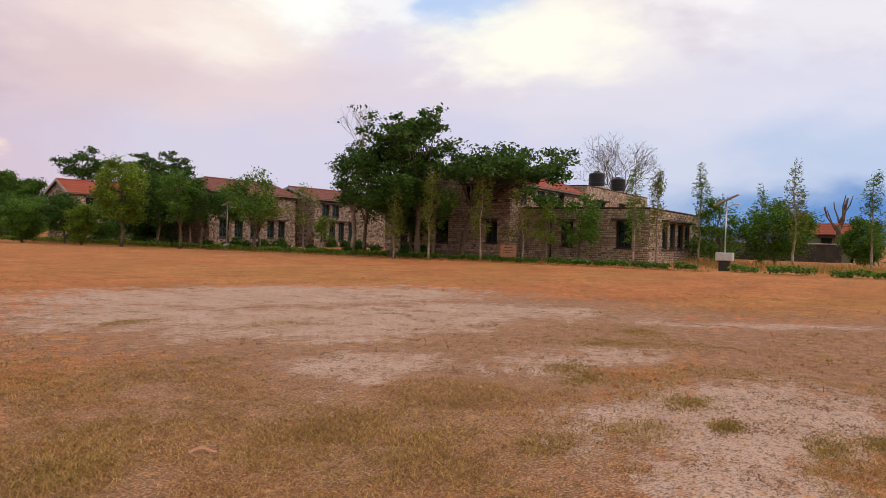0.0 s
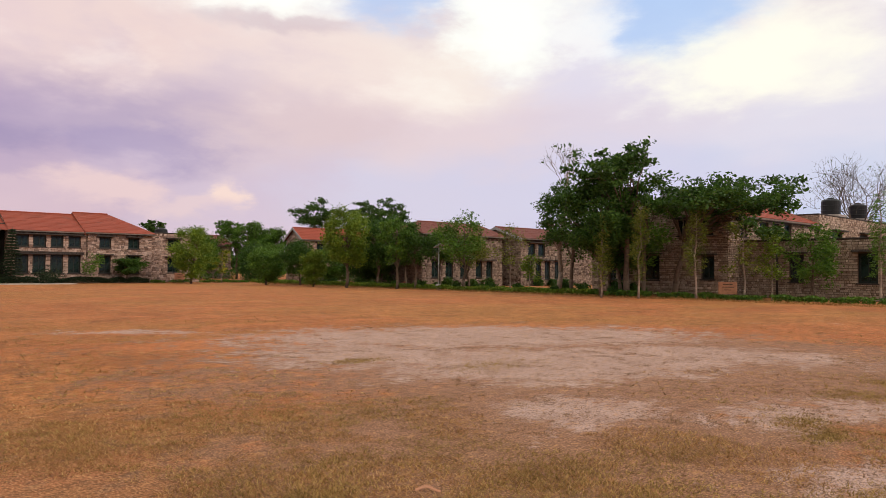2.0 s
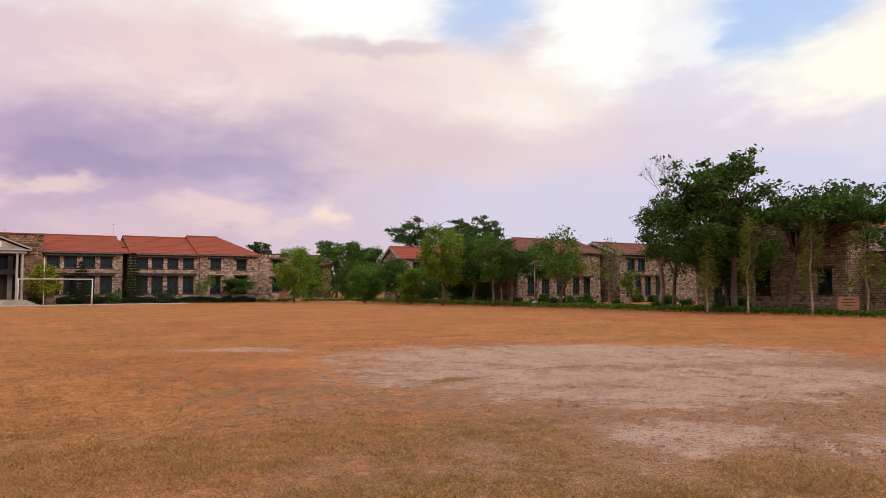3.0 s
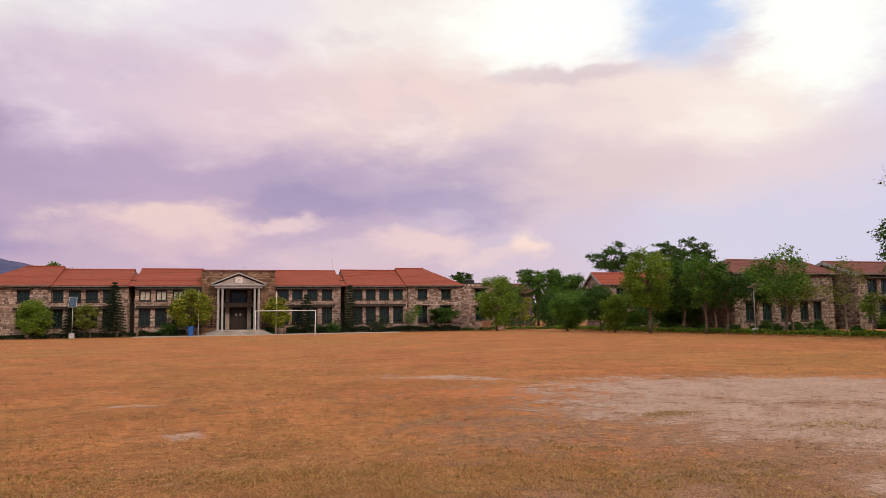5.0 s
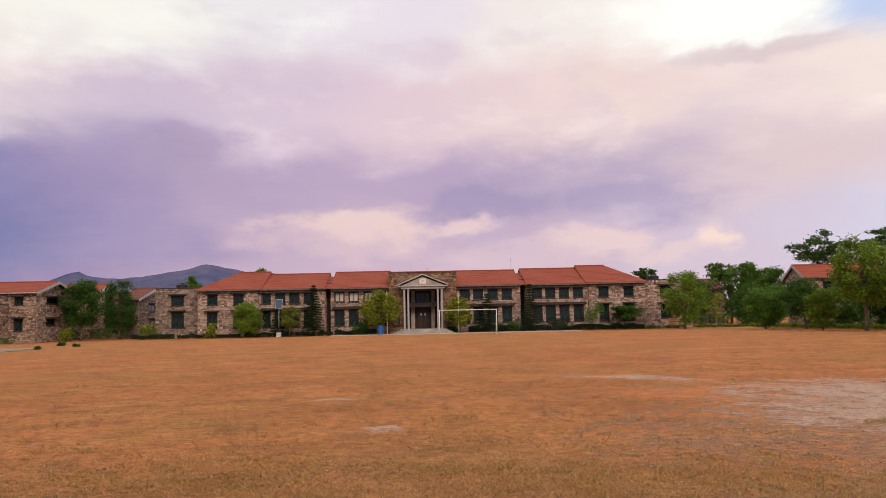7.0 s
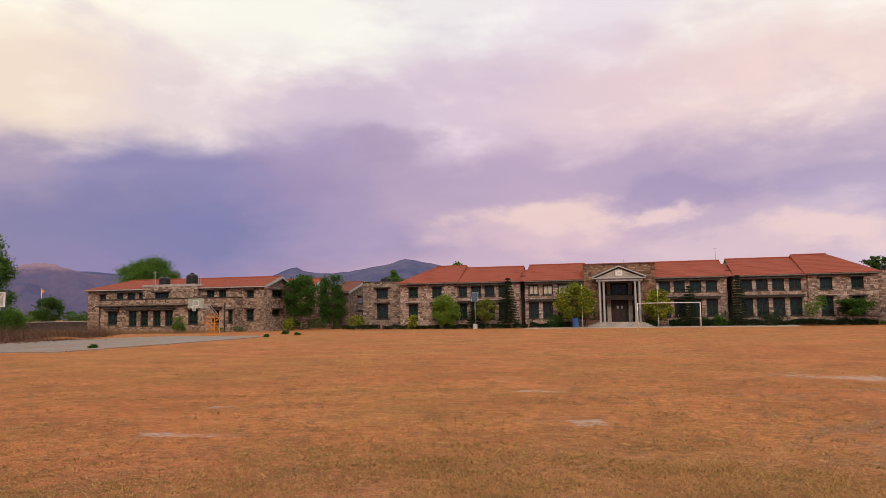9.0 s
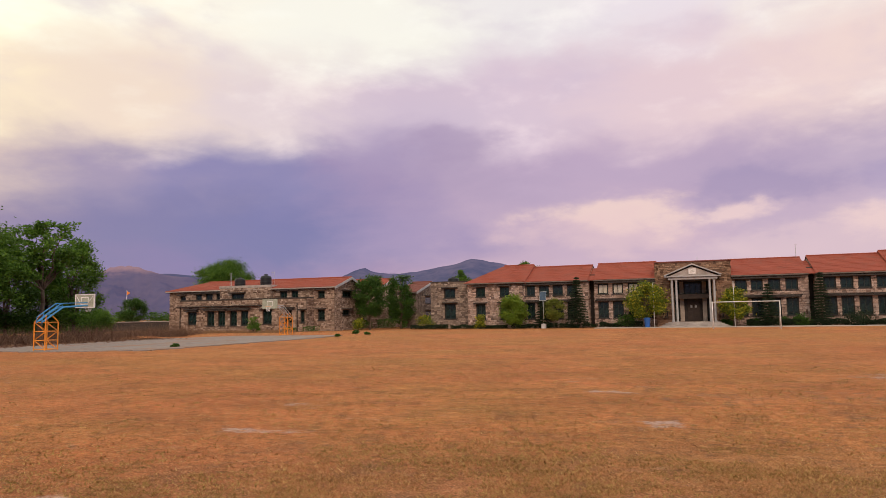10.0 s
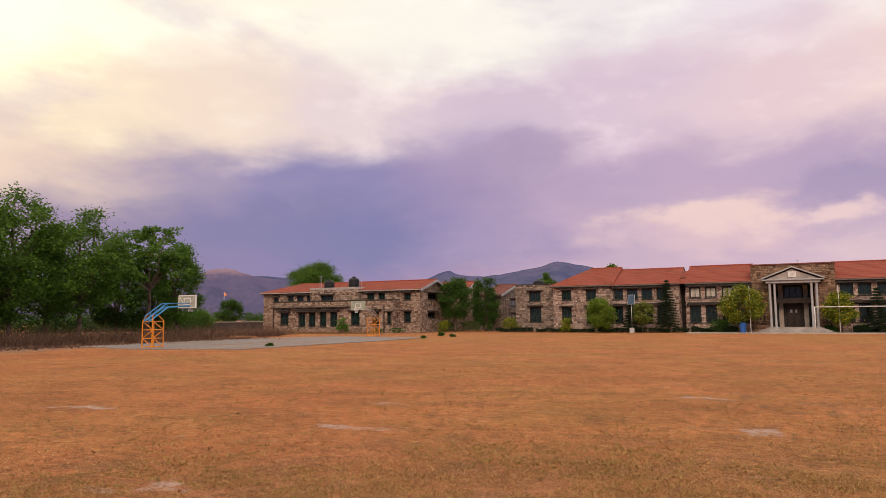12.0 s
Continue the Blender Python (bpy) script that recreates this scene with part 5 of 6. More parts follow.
tree("broad", 33.0, 88.0, 3.6, 2.0, "mid", 0.05)
tree("broad", 40.5, 65.5, 4.2, 1.9, "mid", 0.06)
tree("broad", 39.5, 58.0, 5.0, 2.0, "dark", 0.06)
tree("broad", 40.6, 56.3, 7.0, 2.1, "dark", 0.1)
tree("broad", 44.5, 31.8, 6.4, 1.9, "dark", 0.40)
tree("broad", 42.5, 29.5, 6.5, 2.2, "dark", 0.27)
# Unseen tree left of the view, added to cast shade on the ground.
tree("broad", -42.5, 11.5, 11.0, 4.6, "mid", 0.25)
tree("broad", -57.0, 27.5, 9.5, 3.4, "dark", 0.1)
tree("broad", -58.0, 46.0, 8.5, 3.0, "dark", 0.08)
tree("broad", -63.0, 36.0, 9.0, 3.6, "dark", 0.08)
tree("broad", -60.0, 52.0, 6.5, 3.0, "mid", 0.08)
tree("broad", -62.5, 60.0, 3.0, 2.2, "mid", 0.08)


for k in range(17):
    f = k / 16
    tree("shrub", 37.4 + 3.6 * f + 0.4 * math.sin(k * 2.1), 66 - 39 * f + 0.7 * math.sin(k * 5.3), 0.75 + 0.2 * math.sin(k * 3.7), 0.5 + 0.1 * math.sin(k * 1.9), "dark")


def hedge(x0, y0, x1, y1, h=0.5, w=0.7, leaf="mid", gaps=0.15, per=170, label="clipped low green hedge along the field edge", size=0.10):
    """A low row of clipped plants with gaps."""
    L = math.hypot(x1 - x0, y1 - y0)
    ux, uy = (x1 - x0) / L, (y1 - y0) / L
    n = int(L * per)
    s = rng.uniform(0, L, n)
    lump = 0.84 + 0.16 * np.sin(s * 2.3 + np.sin(s * 0.9) * 2)
    keep = (np.sin(s * 1.7 + 3 * np.sin(s * 0.37)) * 0.5 + 0.5) > gaps * rng.uniform(0.3, 1.6, n)
    t = rng.uniform(-0.5, 0.5, n) * w
    z = h * lump * rng.uniform(0.04, 1, n) ** 0.6
    c = np.stack([ux * s - uy * t, uy * s + ux * t, z], 1)[keep]
    ob = link("hedge", leaf_mesh("hedge", c, size, LEAF[leaf], rng), None, Matrix.Translation((x0, y0, 0)))
    tagged(ob, label, "hedge", kind="stuff")


hedge(-31, 76.1, -9.5, 76.1, 0.55, 0.9, "needle", 0.03, 600, size=0.07)
hedge(5.2, 76.0, 14.2, 76.0, 0.72, 1.0, "needle", 0.0, 900, size=0.07)
hedge(15.0, 76.0, 24.5, 76.1, 0.68, 1.0, "needle", 0.0, 900, size=0.07)
hedge(-9.3, 76.1, -4.8, 76.1, 0.65, 0.9, "needle", 0.0, 800, size=0.07)
hedge(24.8, 76.2, 36.0, 75.6, 0.35, 0.7, "mid", 0.2)
hedge(36.0, 75.0, 37.2, 52.0, 0.45, 0.9, "light", 0.0, 300)
hedge(37.2, 52.0, 39.6, 30.0, 0.45, 0.9, "light", 0.0, 300)
hedge(39.6, 30.0, 42.3, 9.0, 0.42, 0.9, "mid", 0.04, 260)
hedge(42.3, 7.2, 42.0, -8.0, 0.45, 1.0, "mid", 0.08)
hedge(33.0, 84.0, 41.0, 80.0, 1.4, 3.0, "dark", 0.05, 260, "dark undergrowth beneath the trees")
hedge(44.6, 70.0, 43.0, 56.0, 1.2, 2.2, "dark", 0.1, 260, "dark undergrowth beneath the trees")
hedge(-44.0, 70.0, -39.0, 70.0, 0.6, 1.0, "dark", 0.5, 120, "scrubby low plants by a stone wall")
hedge(-38.5, 78.0, -33.5, 81.0, 1.3, 1.6, "dark", 0.15, 260, "dark undergrowth beneath the trees")
hedge(-56, 20, -60, 58, 2.3, 4.0, "dark", 0.15, 260, "dark undergrowth beneath the big trees")
hedge(-64, 14, -78, 74, 2.6, 5.0, "dark", 0.0, 260, "dark undergrowth beneath the big trees", 0.16)
hedge(-110, 84, -70, 108, 3.0, 6.0, "dark", 0.1, 160, "far green scrub below the hills", 0.25)
hedge(14, 150, 75, 120, 5.5, 8.0, "dark", 0.0, 220, "far belt of green trees beyond the houses", 0.4)
hedge(58, 14, 76, 13, 2.0, 3.0, "mid", 0.1, 240, "green scrub by the boundary wall")
for bx, by, br in ((50.0, 50.8, 0.6), (47.6, 50.6, 0.55), (44.6, 50.7, 0.6), (57.0, 50.2, 0.6), (59.5, 50.1, 0.55), (46.0, 37.5, 0.7), (45.0, 31.5, 0.7), (44.0, 29.8, 0.6), (6.0, 76.9, 0.6), (8.9, 76.9, 0.65), (3.4, 76.9, 0.5)):
    tree("shrub", bx, by, br * 1.7, br, "dark")


def blades(name, label, centers, height, width, leaf, per, category="grass", lean=3.0, spread=0.04):
    """Tufts of thin pointed blades."""
    c = np.repeat(np.asarray(centers), per, 0)
    n = len(c)
    a = rng.uniform(0, 2 * math.pi, n)
    base = c[:, :2] + rng.normal(0, spread, (n, 2))
    hh = height * rng.uniform(0.35, 1.4, n) * (c[:, 2] if c.shape[1] > 2 else 1)
    ln = rng.uniform(0.25 * lean, lean, n) * hh
    side = np.stack([-np.sin(a), np.cos(a)], 1) * (width * rng.uniform(0.6, 1.4, n))[:, None]
    tip = base + np.stack([np.cos(a), np.sin(a)], 1) * ln[:, None]
    z0 = np.full(n, -0.002)
    v = np.stack([np.column_stack([base - side, z0]), np.column_stack([base + side, z0]), np.column_stack([tip, hh])], 1).reshape(-1, 3)
    f = (np.arange(n)[:, None] * 3 + np.arange(3)[None]).tolist()
    ob = link(name, mesh_of(name, v, f, LEAF[leaf]))
    tagged(ob, label, category, kind="stuff")


def fan(n, d0, d1, a0, a1, power=0.5):
    """Random places on the ground between two distances and two bearings (degrees left of straight ahead)."""
    d = (d0 ** (2 * power) + (d1 ** (2 * power) - d0 ** (2 * power)) * rng.uniform(0, 1, n)) ** (1 / (2 * power))
    a = np.radians(rng.uniform(min(a0, a1), max(a0, a1), n))
    return np.stack([-np.sin(a) * d, np.cos(a) * d], 1)


def bareness(p):
    m = np.zeros(len(p))
    for cx, cy, rx, ry, turn, amount in BARE:
        c, q = math.cos(radians(turn)), math.sin(radians(turn))
        ux, uy = p[:, 0] - cx, p[:, 1] - cy
        m = np.maximum(m, amount * np.exp(-((ux * c + uy * q) / rx) ** 2 - ((uy * c - ux * q) / ry) ** 2))
    return m


def lawn(n, d0, d1, power, height, width, per, leaf, label, clump, keep_bare=0.12):
    p = fan(n, d0, d1, 62, -96, power)
    z = np.array([noise.noise(Vector((x * clump, y * clump, 3.1))) + 0.5 * noise.noise(Vector((x * clump * 3, y * clump * 3, 7.7))) for x, y in p])
    b = bareness(p)
    ok = (z > -0.12 + b * 0.9) & (rng.uniform(0, 1, n) > b * (1 - keep_bare))
    p, z = p[ok], z[ok]
    c = np.column_stack([p, np.clip(0.75 + z * 0.7, 0.5, 1.5)])
    blades("grass", label, c, height, width, leaf, per)


lawn(60000, 2.6, 9.0, 0.42, 0.026, 0.0036, 5, "straw", "short dry straw-coloured grass of the field", 0.9)
lawn(20000, 8.0, 24.0, 0.35, 0.026, 0.0075, 4, "straw", "short dry straw-coloured grass of the field", 0.5)
lawn(16000, 8.0, 26.0, 0.40, 0.030, 0.0080, 4, "turf", "half green grass tips in the dry field", 0.6)
lawn(40000, 2.6, 10.0, 0.45, 0.030, 0.0036, 5, "turf", "half green grass tips in the dry field", 0.6)
# single green-brown clumps in the dusty patch
clumps = []
for cx, cy, rx, ry in ((11.5, 2.9, 0.7, 0.9), (10.9, 3.6, 0.5, 0.5), (7.4, 1.6, 0.35, 0.22), (6.1, 1.75, 0.40, 0.3), (5.2, 2.2, 0.40, 0.25), (6.5, 0.3, 0.42, 0.16), (6.9, -0.1, 0.3, 0.15), (6.7, 1.1, 0.2, 0.1),
                       (9.0, 9.0, 0.9, 0.5), (7.3, 11.0, 0.6, 0.3), (4.9, 3.0, 0.5, 0.3), (4.4, 3.9, 0.6, 0.35), (3.4, 5.3, 0.5, 0.35), (2.7, 4.6, 0.3, 0.25), (12.5, 3.6, 0.4, 0.3), (8.4, 3.4, 0.4, 0.3), (7.9, 2.9, 0.35, 0.2)):
    q = rng.normal(0, 1, (230, 2)) * (rx * 0.62, ry * 0.6)
    clumps.append(np.column_stack([q[:, 0] + cx, q[:, 1] + cy, np.full(230, 1.1)]))
blades("grass_clump", "greenish brown grass clumps on the bare dust", np.concatenate(clumps), 0.020, 0.005, "turf", 6, lean=2.6)
# dark scattered tussocks over the trampled patch
p = fan(5200, 5.0, 24.0, 10, -92, 0.5)
b = bareness(p)
p = p[(b > 0.4) & (rng.uniform(0, 1, len(p)) < 0.20)]
blades("tussock", "small flattened brown tussocks on the dust", np.column_stack([np.repeat(p, 16, 0) + rng.normal(0, 0.10, (len(p) * 16, 2)), np.full(len(p) * 16, 1.0)]), 0.012, 0.008, "scrub", 4, lean=3.2)
# tall dry weeds round the edges
s = rng.uniform(0, 1, 9000)
lump = 0.35 + 0.65 * (0.5 + 0.5 * np.sin(s * 41 + 2 * np.sin(s * 17)))
blades("weeds", "tall dry reddish-brown weeds below the trees", np.column_stack([-48.0 - 8 * rng.uniform(0, 1, 9000) ** 1.3 + 2 * s + rng.normal(0, 0.5, 9000), 21 + 36 * s + rng.normal(0, 1, 9000), (0.35 + 0.65 * lump) * rng.uniform(0.2, 1.2, 9000) ** 1.2]), 1.2, 0.010, "dry", 7, "weeds", 1.3, 0.4)
# Brown leaves laid thick to darken soil that the big trees shade.
litter = np.column_stack([rng.uniform(-62, -43.5, 24000) + rng.normal(0, 1.4, 24000), rng.uniform(18, 50, 24000), np.full(24000, 0.03)])
tagged(link("leaf_litter", leaf_mesh("leaf_litter", litter, 0.13, LEAF["dry"], rng)), "brown leaf scatter standing in for shade and dark soil below the big trees", "leaf litter", kind="stuff")
s = rng.uniform(0, 1, 1500)
blades("weeds", "dry brown weeds along a stone wall", np.column_stack([-66 + 24 * s, 66 + 4.5 * rng.uniform(0, 1, 1500), 0.3 + 0.6 * rng.uniform(0, 1, 1500)]), 0.5, 0.015, "scrub", 6, "weeds", 0.5, 0.2)
s = rng.uniform(0, 1, 1600)
blades("weeds", "tall straw-coloured grass beyond the hedge", np.column_stack([45 + 12 * rng.uniform(0, 1, 1600), -8 + 20 * s, 0.4 + 0.6 * rng.uniform(0, 1, 1600)]), 0.6, 0.014, "turf", 6, "weeds", 0.5, 0.25)
s = rng.uniform(0, 1, 1700)
blades("weeds", "pale dry grass fringe along the field edge", np.column_stack([35.0 + 5.6 * (1 - s) + rng.normal(0, 0.35, 1700), 8 + 62 * s, 0.5 + 0.6 * rng.uniform(0, 1, 1700)]), 0.17, 0.012, "straw", 6, "weeds", 0.6, 0.2)


# ---- things round the field ----
def court():
    """A cement slab whose edges have crumbled."""
    r = np.random.default_rng(21)
    side = [(-28.6, 31.0), (-28.4, 50.0), (-29.4, 55.6), (-40.0, 55.8), (-43.6, 49.0), (-43.8, 38.0), (-43.0, 31.0), (-36.0, 29.6)]
    rim = []
    for (xa, ya), (xb, yb) in zip(side, side[1:] + side[:1]):
        n = max(2, int(math.hypot(xb - xa, yb - ya) / 0.35))
        rim += [(xa + (xb - xa) * k / n + r.normal(0, 0.10), ya + (yb - ya) * k / n + r.normal(0, 0.16)) for k in range(n)]
    n = len(rim)
    g = Geo().add([(x, y, 0.05) for x, y in rim] + [(x, y, -0.05) for x, y in rim], [tuple(range(n))] + [(i, i + n, (i + 1) % n + n, (i + 1) % n) for i in range(n)])
    tagged(link("court", g.mesh("court", COURT)), "worn grey cement basketball court with crumbled edges", "court", kind="structure")


court()
path_ = link("pavement", Geo().bevel_box(-9.5, 17.0, 73.0, 75.7, -0.05, 0.06, 0.02).mesh("pavement", PAVING))
tagged(path_, "pale dusty paving before the entrance steps", "pavement", kind="structure")


def football_goal(x0, x1, y):
    th = thing("football_goal", (x0 + x1) / 2, y, 0, 0, "white pipe football goal without a net", "football goal")
    w, h = (x1 - x0) / 2, 2.4
    for x in (-w, w):
        Geo().tube((x, 0, -0.05), (x, 0, h), 0.04, sides=10).part("post", WHITE_PIPE, th, smooth=True)
    Geo().tube((-w - 0.05, 0, h), (w + 0.05, 0, h), 0.04, sides=10).part("crossbar", WHITE_PIPE, th, smooth=True)
    for x in (-w, w):
        Geo().tube((x, 0.03, h - 0.15), (x, 0.9, 0.0), 0.02, sides=6).part("stay", WHITE_PIPE, th)


football_goal(1.8, 7.3, 67.2)


def basketball_hoop(x, y, turn, arm_mat, frame_mat):
    """A welded tower with a cranked arm, a board and a ring, facing +y before it is turned."""
    th = thing("basketball_hoop", x, y, 0.05, turn, "orange lattice basketball stand with a cranked arm", "basketball hoop", "hoops of the court")
    w, h = 0.43, 1.65
    for sx in (-w, w):
        for sy in (-w, w):
            Geo().tube((sx, sy, 0), (sx, sy, h), 0.035, sides=6).part("leg", ORANGE, th)
    for k in range(4):
        z = 0.06 + k * 0.52
        Geo().path([(-w, -w, z), (w, -w, z), (w, w, z), (-w, w, z), (-w, -w, z)], 0.024, 5).part("tie", ORANGE, th)
    for k in range(3):
        z0, z1 = 0.06 + k * 0.52, 0.58 + k * 0.52
        s = 1 if k % 2 else -1
        for a, b in (((-w * s, -w), (w * s, -w)), ((-w * s, w), (w * s, w)), ((-w, -w * s), (-w, w * s)), ((w, -w * s), (w, w * s))):
            Geo().tube((*a, z0), (*b, z1), 0.016, sides=5).part("brace", ORANGE, th)
    for sx in (-w, w):
        for sy in (-w, w):
            Geo().tube((sx, sy, h), (sx * 0.5, sy * 0.4 - 0.05, 2.05), 0.024, sides=5).part("prong", ORANGE, th)
    arm = Geo()
    for sx in (-0.22, 0.22):
        arm.path([(sx, -0.5, 1.62), (sx, 0.9, 2.5), (sx, 2.7, 2.62)], 0.05, 6)
        arm.path([(sx, -0.45, 1.95), (sx, 0.8, 2.73), (sx, 2.7, 2.80)], 0.030, 6)
        for f in (0.0, 0.33, 0.66, 1.0):
            arm.tube((sx, -0.5 + 1.4 * f, 1.62 + 0.88 * f), (sx, -0.45 + 1.25 * f, 1.95 + 0.78 * f), 0.02, sides=5)
    for f in (0.1, 0.5, 0.9):
        arm.tube((-0.22, -0.5 + 1.4 * f, 1.62 + 0.88 * f), (0.22, -0.5 + 1.4 * f, 1.62 + 0.88 * f), 0.02, sides=5)
    arm.part("arm", arm_mat, th, "painted cranked arm")
    b = Geo().bevel_box(-0.75, 0.75, 2.7, 2.74, 2.5, 3.3, 0.01).part("backboard", BOARD_MAT, th, "weathered backboard in a pale frame")
    fr = Geo()
    for x0, x1, z0, z1 in ((-0.78, 0.78, 2.47, 2.53), (-0.78, 0.78, 3.27, 3.33), (-0.78, -0.72, 2.53, 3.27), (0.72, 0.78, 2.53, 3.27)):
        fr.box(x0, x1, 2.68, 2.76, z0, z1)
    fr.part("frame", frame_mat, b)
    sq = Geo()
    for x0, x1, z0, z1 in ((-0.3, 0.3, 2.68, 2.73), (-0.3, 0.3, 3.1, 3.15), (-0.3, -0.25, 2.73, 3.1), (0.25, 0.3, 2.73, 3.1)):
        sq.box(x0, x1, 2.743, 2.749, z0, z1)
        sq.box(x0, x1, 2.691, 2.697, z0, z1)
    sq.part("target_square", WHITE_PIPE, b)
    for s in (-1, 1):
        Geo().tube((0.22 * s, 2.65, 2.65), (0.66 * s, 2.69, 3.2), 0.018, sides=5).part("strut", WHITE_PIPE, th)
    ring = Geo().path([(0.23 * math.cos(i * math.pi / 8), 3.0 + 0.23 * math.sin(i * math.pi / 8), 2.66) for i in range(17)], 0.012, 5)
    ring.part("ring", ORANGE, th)
    net = Geo()
    for i in range(12):
        a, c = i * math.pi / 6, (i + 1) * math.pi / 6
        net.tube((0.22 * math.cos(a), 3.0 + 0.22 * math.sin(a), 2.65), (0.13 * math.cos(c), 3.0 + 0.13 * math.sin(c), 2.22), 0.006, sides=4)
        net.tube((0.22 * math.cos(c), 3.0 + 0.22 * math.sin(c), 2.65), (0.13 * math.cos(a), 3.0 + 0.13 * math.sin(a), 2.22), 0.006, sides=4)
    net.part("net", WHITE_PIPE, th)


basketball_hoop(-35.8, 31.0, 0, BLUE, WHITE_PIPE)
basketball_hoop(-36.3, 57.6, 180, STEEL, BOARD_MAT)


def solar_lamp(x, y, h, turn, stand=False, tip=-28, half=(0.62, 0.36)):
    """A solar street lamp: a post, a tilted panel, a lamp head and a battery box."""
    th = thing("street_lamp", x, y, 0, turn, "solar street lamp with a tilted panel on a steel post", "street lamp", "solar lamps")
    Geo().tube((0, 0, -0.05), (0, 0, h), 0.045, 0.035, 10).part("post", STEEL, th, smooth=True)
    tilt = Matrix.Translation((0, 0, h)) @ Euler((radians(tip), 0, 0)).to_matrix().to_4x4()
    p = Geo().bevel_box(-half[0], half[0], -half[1], half[1], 0.02, 0.06, 0.01).part("panel", STEEL, th, "tilted solar panel", tilt)
    Geo().box(0.03 - half[0], half[0] - 0.03, 0.03 - half[1], half[1] - 0.03, 0.061, 0.066).part("cells", PANEL, p)
    Geo().tube((0, 0, h - 0.45), (0, -0.4, h - 0.22), 0.025, sides=6).part("arm", STEEL, th)
    Geo().bevel_box(-0.13, 0.13, -0.75, -0.35, h - 0.26, h - 0.18, 0.02).part("lamp_head", GREY_BOX, th)
    if stand:
        box = Geo().bevel_box(-0.3, 0.3, -0.48, 0.48, 0.6, 1.08, 0.03).part("battery_box", GREY_BOX, th, "grey battery box on a dark stand")
        Geo().bevel_box(-0.22, 0.22, -0.3, 0.3, -0.02, 0.59, 0.02).part("stand", DARK_TRIM, th)
    else:
        Geo().bevel_box(-0.25, 0.25, -0.2, 0.2, -0.02, 0.5, 0.03).part("battery_box", GREY_BOX, th, "pale battery box at its foot")


solar_lamp(43.6, 7.7, 4.15, 0, True, -26, (0.34, 0.75))
solar_lamp(38.2, 44.7, 3.7, 35)
solar_lamp(42.3, 88.0, 3.9, 170)
solar_lamp(-15.2, 75.6, 3.5, 180, False, -68, (0.36, 0.55))


def flag_pole(x, y, h, flag=False):
    th = thing("flag_pole", x, y, 0, 0, "thin white steel flag pole" + (" with a small saffron flag" if flag else ""), "flag pole")
    Geo().tube((0, 0, -0.05), (0, 0, h), 0.04, 0.028, 8).part("pole", WHITE_PIPE, th, smooth=True)
    Geo().lathe([(0.03, h), (0.05, h + 0.03), (0.03, h + 0.08), (0.005, h + 0.1)], 8).part("finial", STEEL, th)
    if flag:
        g = Geo()
        for i in range(6):
            g.v += [(0.12 * i, 0.04 * math.sin(i), h - 0.05 - 0.05 * i), (0.12 * i, 0.04 * math.sin(i + 0.4), h - 0.75 + 0.05 * i)]
        g.f = [(2 * i, 2 * i + 2, 2 * i + 3, 2 * i + 1) for i in range(5)]
        g.part("flag", FLAG_MAT, th, "small saffron flag")


flag_pole(-3.55, 74.2, 4.5)
flag_pole(4.05, 74.6, 4.4)
flag_pole(-90.0, 93.6, 6.6, True)


def notice_board(x, y, turn):
    th = thing("notice_board", x, y, 0, turn, "faded orange board on two short legs", "notice board")
    for s in (-0.42, 0.42):
        Geo().bevel_box(s - 0.04, s + 0.04, 0.0, 0.07, -0.03, 1.0, 0.01).part("leg", DARK_TRIM, th)
    b = Geo().bevel_box(-0.58, 0.58, -0.04, 0.0, 0.28, 1.08, 0.012).part("board", NOTICE, th)
    bars = Geo()
    for k, w in enumerate((0.3, 0.38, 0.22)):
        bars.box(-w, w, -0.046, -0.041, 0.9 - 0.18 * k, 0.94 - 0.18 * k)
    bars.part("lettering", DARK_TRIM, b)


notice_board(43.4, 21.9, -50)
notice_board(27.8, 76.0, 0)


def litter_bin(x, y):
    th = thing("litter_bin", x, y, 0, 0, "blue plastic litter bin beside the paving", "bin")
    Geo().lathe([(0.24, 0), (0.31, 0.85), (0.33, 0.86), (0.33, 0.9)], 16).part("body", BLUE_BIN, th)
    Geo().lathe([(0.34, 0.9), (0.32, 0.98), (0.16, 1.05)], 16).part("lid", BLUE_BIN, th)


litter_bin(-4.3, 75.0)


def mast(x, y, z, h):
    th = thing("antenna_mast", x, y, z, 0, "thin steel antenna mast on the roof ridge", "antenna")
    Geo().tube((0, 0, -0.3), (0, 0, h), 0.03, 0.02, 6).part("pole", STEEL, th)
    Geo().tube((-0.15, 0, h - 0.1), (0.15, 0, h - 0.1), 0.015, sides=5).part("crossarm", STEEL, th)


mast(10.9, 82.6, 7.1, 1.5)
mast(0.9, 79.5, 6.4, 1.0)
for mx in (-54.3, -54.1, -48.2, -47.9):
    mast(mx, LBY + 0.4, 5.3, 2.0)


def boundary_wall(x0, y0, x1, y1, h):
    L = math.hypot(x1 - x0, y1 - y0)
    th = thing("boundary_wall", x0, y0, 0, math.degrees(math.atan2(y1 - y0, x1 - x0)), "low dark plastered boundary wall with a pale coping", "wall", kind="structure")
    slab(th, "panel", DARK_TRIM, 0, L, 0, 0.25, -0.05, h)
    slab(th, "coping", CONCRETE, -0.05, L + 0.05, -0.08, 0.33, h, h + 0.1)


boundary_wall(76.0, 15.0, 77.0, 3.0, 1.75)
boundary_wall(-100, 66, -72, 88, 1.3)


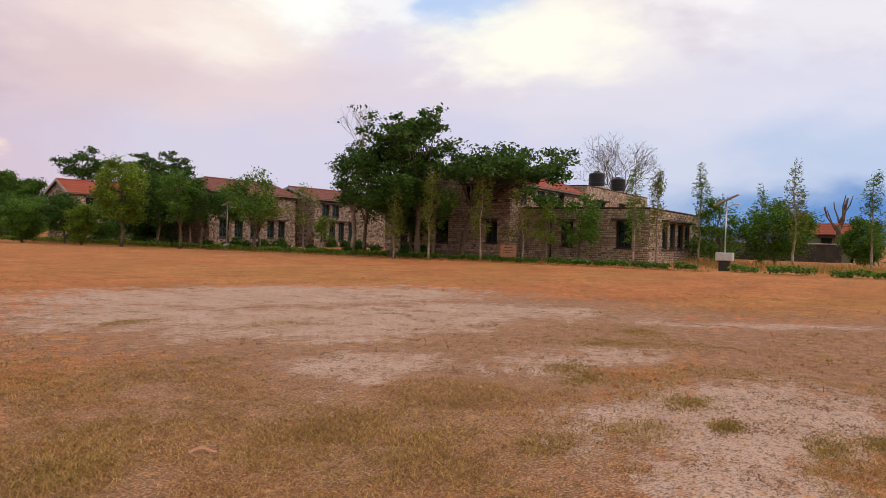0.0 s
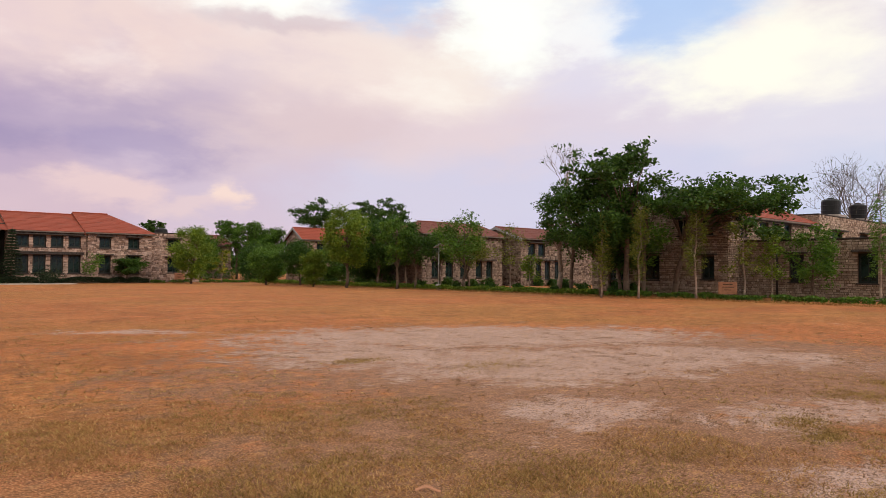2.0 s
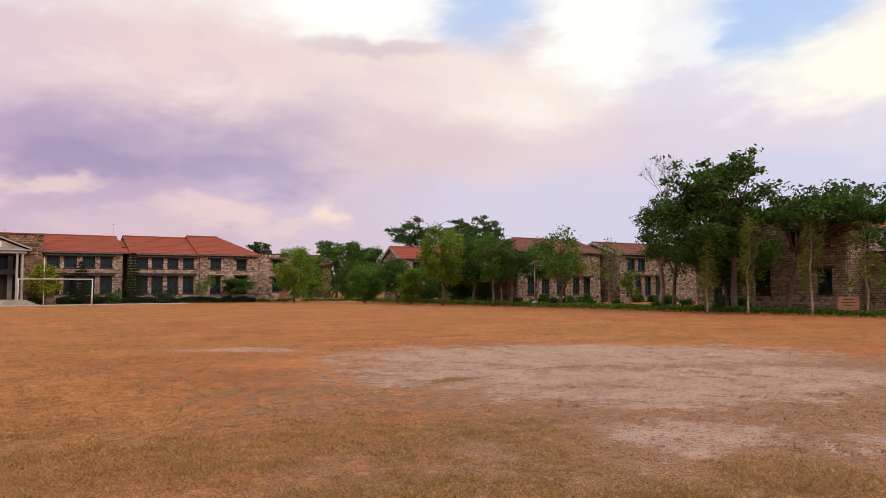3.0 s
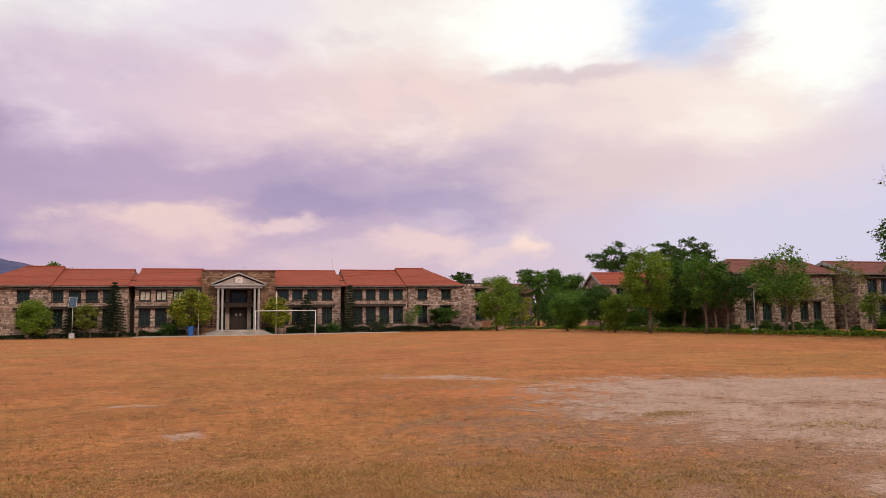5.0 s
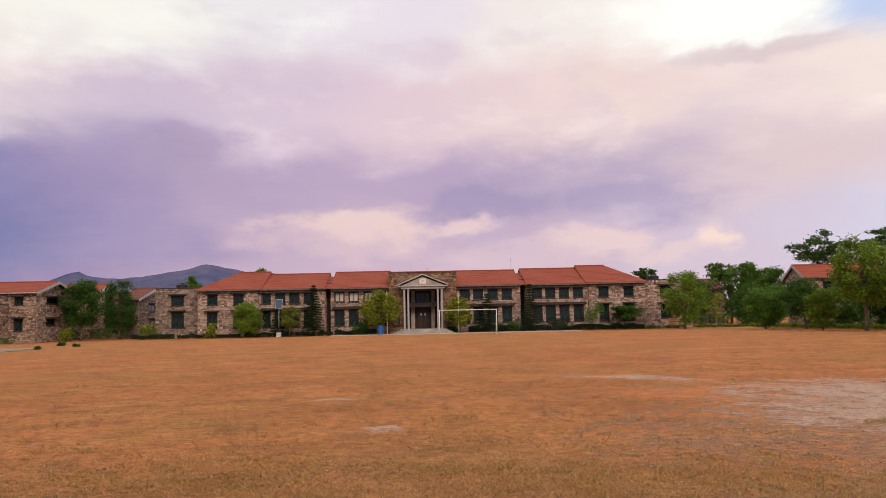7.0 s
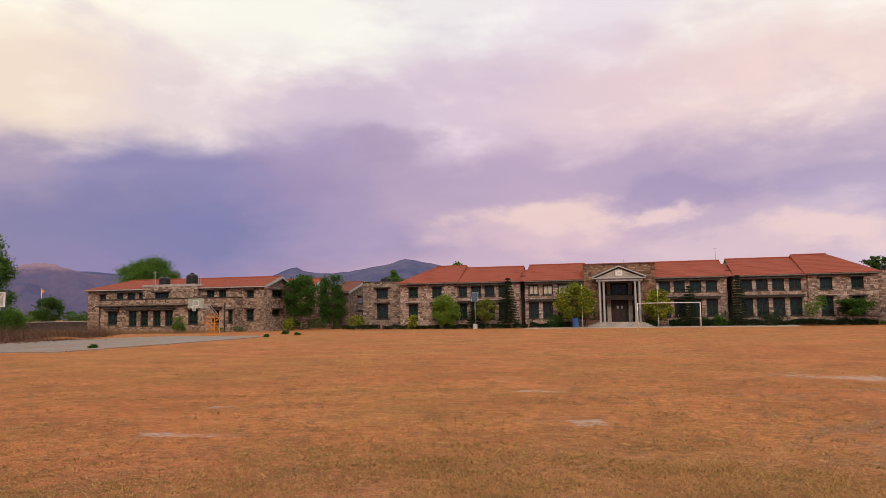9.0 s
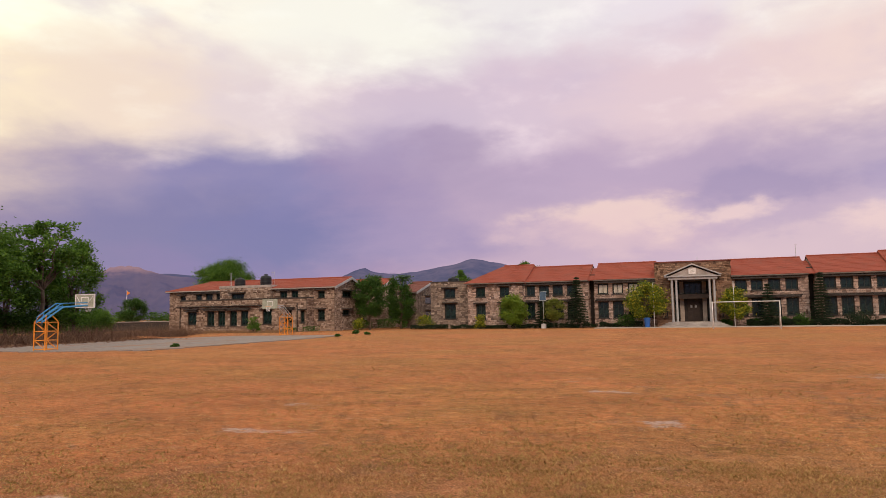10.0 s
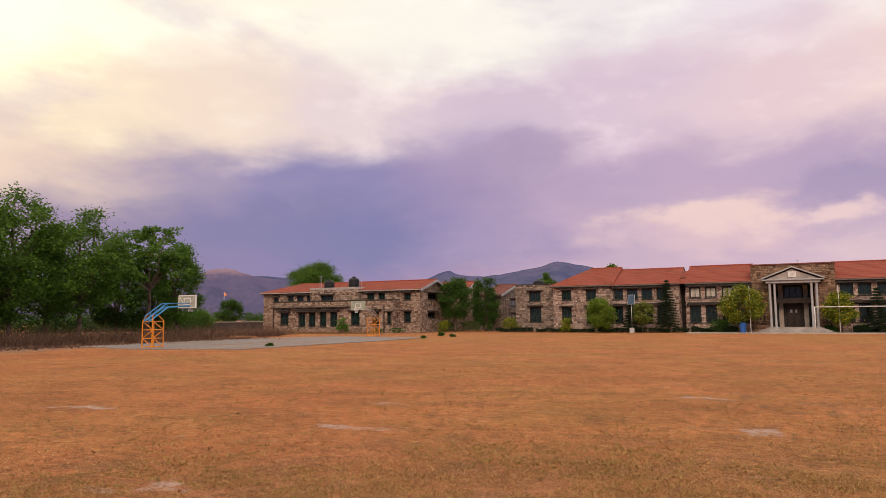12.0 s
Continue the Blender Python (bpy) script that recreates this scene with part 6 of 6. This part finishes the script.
def shed(x, y, turn):
    th = thing("shed", x, y, 0, turn, "small plastered shed with a red sheet roof", "shed")
    wall(th, (0, 0, 0), (1, 0), 5.5, 2.9, [(2.6, 3.6, 1.5, 2.4)], 0.25, 0, False, mat=SHED_WALL)
    wall(th, (5.5, 0, 0), (0, 1), 4, 2.9, (), 0.25, 0.7, False, mat=SHED_WALL)
    wall(th, (0, 4, 0), (0, -1), 4, 2.9, (), 0.25, 0.7, False, mat=SHED_WALL)
    wall(th, (5.5, 4, 0), (-1, 0), 5.5, 2.9, (), 0.25, 0, False, mat=SHED_WALL)
    window(th, (0, 0, 0), (1, 0), 2.6, 3.6, 1.5, 2.4)
    roof_sheet(th, (-0.4, -0.5, 2.75), (5.9, -0.5, 2.75), (5.9, 2, 3.95), (-0.4, 2, 3.95), ROOF)
    roof_sheet(th, (5.9, 4.5, 2.75), (-0.4, 4.5, 2.75), (-0.4, 2, 3.95), (5.9, 2, 3.95), ROOF)


shed(79.5, 7.6, -90)


def brick_heap(x, y):
    r = np.random.default_rng(5)
    th = thing("brick_heap", x, y, 0, 0, "heap of loose red bricks at the field edge", "bricks")
    me = Geo().bevel_box(-0.115, 0.115, -0.055, 0.055, -0.038, 0.038, 0.006).mesh("brick", plain("red brick", (0.30, 0.10, 0.06), 0.9))
    for i in range(90):
        a, q = r.uniform(0, 6.28), r.uniform(0, 1) ** 0.6
        z = 0.04 + max(0, 0.55 * (1 - q)) * r.uniform(0.2, 1)
        link("brick", me, th, pose(math.cos(a) * q * 1.6, math.sin(a) * q * 0.8, z, r.uniform(-25, 25), r.uniform(-25, 25), r.uniform(0, 360)))


brick_heap(38.6, 50.0)


def earth_bank(x0, y0, x1, y1, w, h):
    """A low ridge of dry earth beside the court."""
    r = np.random.default_rng(11)
    n, k = 40, 9
    L = math.hypot(x1 - x0, y1 - y0)
    g = Geo()
    for i in range(n):
        f = i / (n - 1)
        hh = h * math.sin(math.pi * f) ** 0.5 * (0.6 + 0.4 * math.sin(f * 19) + r.uniform(-0.1, 0.1))
        for j in range(k):
            t = j / (k - 1)
            g.v.append((f * L, (t - 0.5) * w, -0.03 + max(0, hh) * math.sin(math.pi * t) ** 1.5 + r.uniform(0, 0.03)))
    g.f = [(i * k + j, (i + 1) * k + j, (i + 1) * k + j + 1, i * k + j + 1) for i in range(n - 1) for j in range(k - 1)]
    ob = link("earth_bank", g.mesh("earth_bank", FIELD, True), None, pose(x0, y0, 0, 0, 0, math.degrees(math.atan2(y1 - y0, x1 - x0))))
    tagged(ob, "low bank of dry brown earth beside the court", "bank", kind="structure")


earth_bank(-48.5, 40.0, -44.5, 64.0, 3.0, 0.28)
for wx, wy, ws in ((-29.9, 35.0, 0.22), (-28.4, 53.0, 0.25), (-28.0, 58.0, 0.25), (-30.5, 60.6, 0.35)):
    tree("shrub", wx, wy, ws, ws * 0.8, "dark")


def ribbon(x, y):
    """A curled strip of dry orange leaf on the grass."""
    th = thing("dry_leaf", x, y, 0, -40, "curled orange dry leaf lying on the grass", "leaf")
    g = Geo()
    for i in range(15):
        f = i / 14
        c = (f * 0.20 - 0.1, 0.03 * math.sin(f * 5), 0.008 + 0.02 * math.sin(f * math.pi) ** 2)
        w = 0.009 * math.sin(math.pi * min(1, f + 0.08)) + 0.004
        g.v += [(c[0], c[1] - w, c[2]), (c[0], c[1] + w, c[2] + 0.012), (c[0], c[1] - w, c[2] + 0.004), (c[0], c[1] + w, c[2] + 0.016)]
    for i in range(14):
        k = 4 * i
        g.f += [(k, k + 1, k + 5, k + 4), (k + 2, k + 6, k + 7, k + 3), (k, k + 4, k + 6, k + 2), (k + 1, k + 3, k + 7, k + 5)]
    g.part("blade", NOTICE, th)


ribbon(3.4, 4.2)
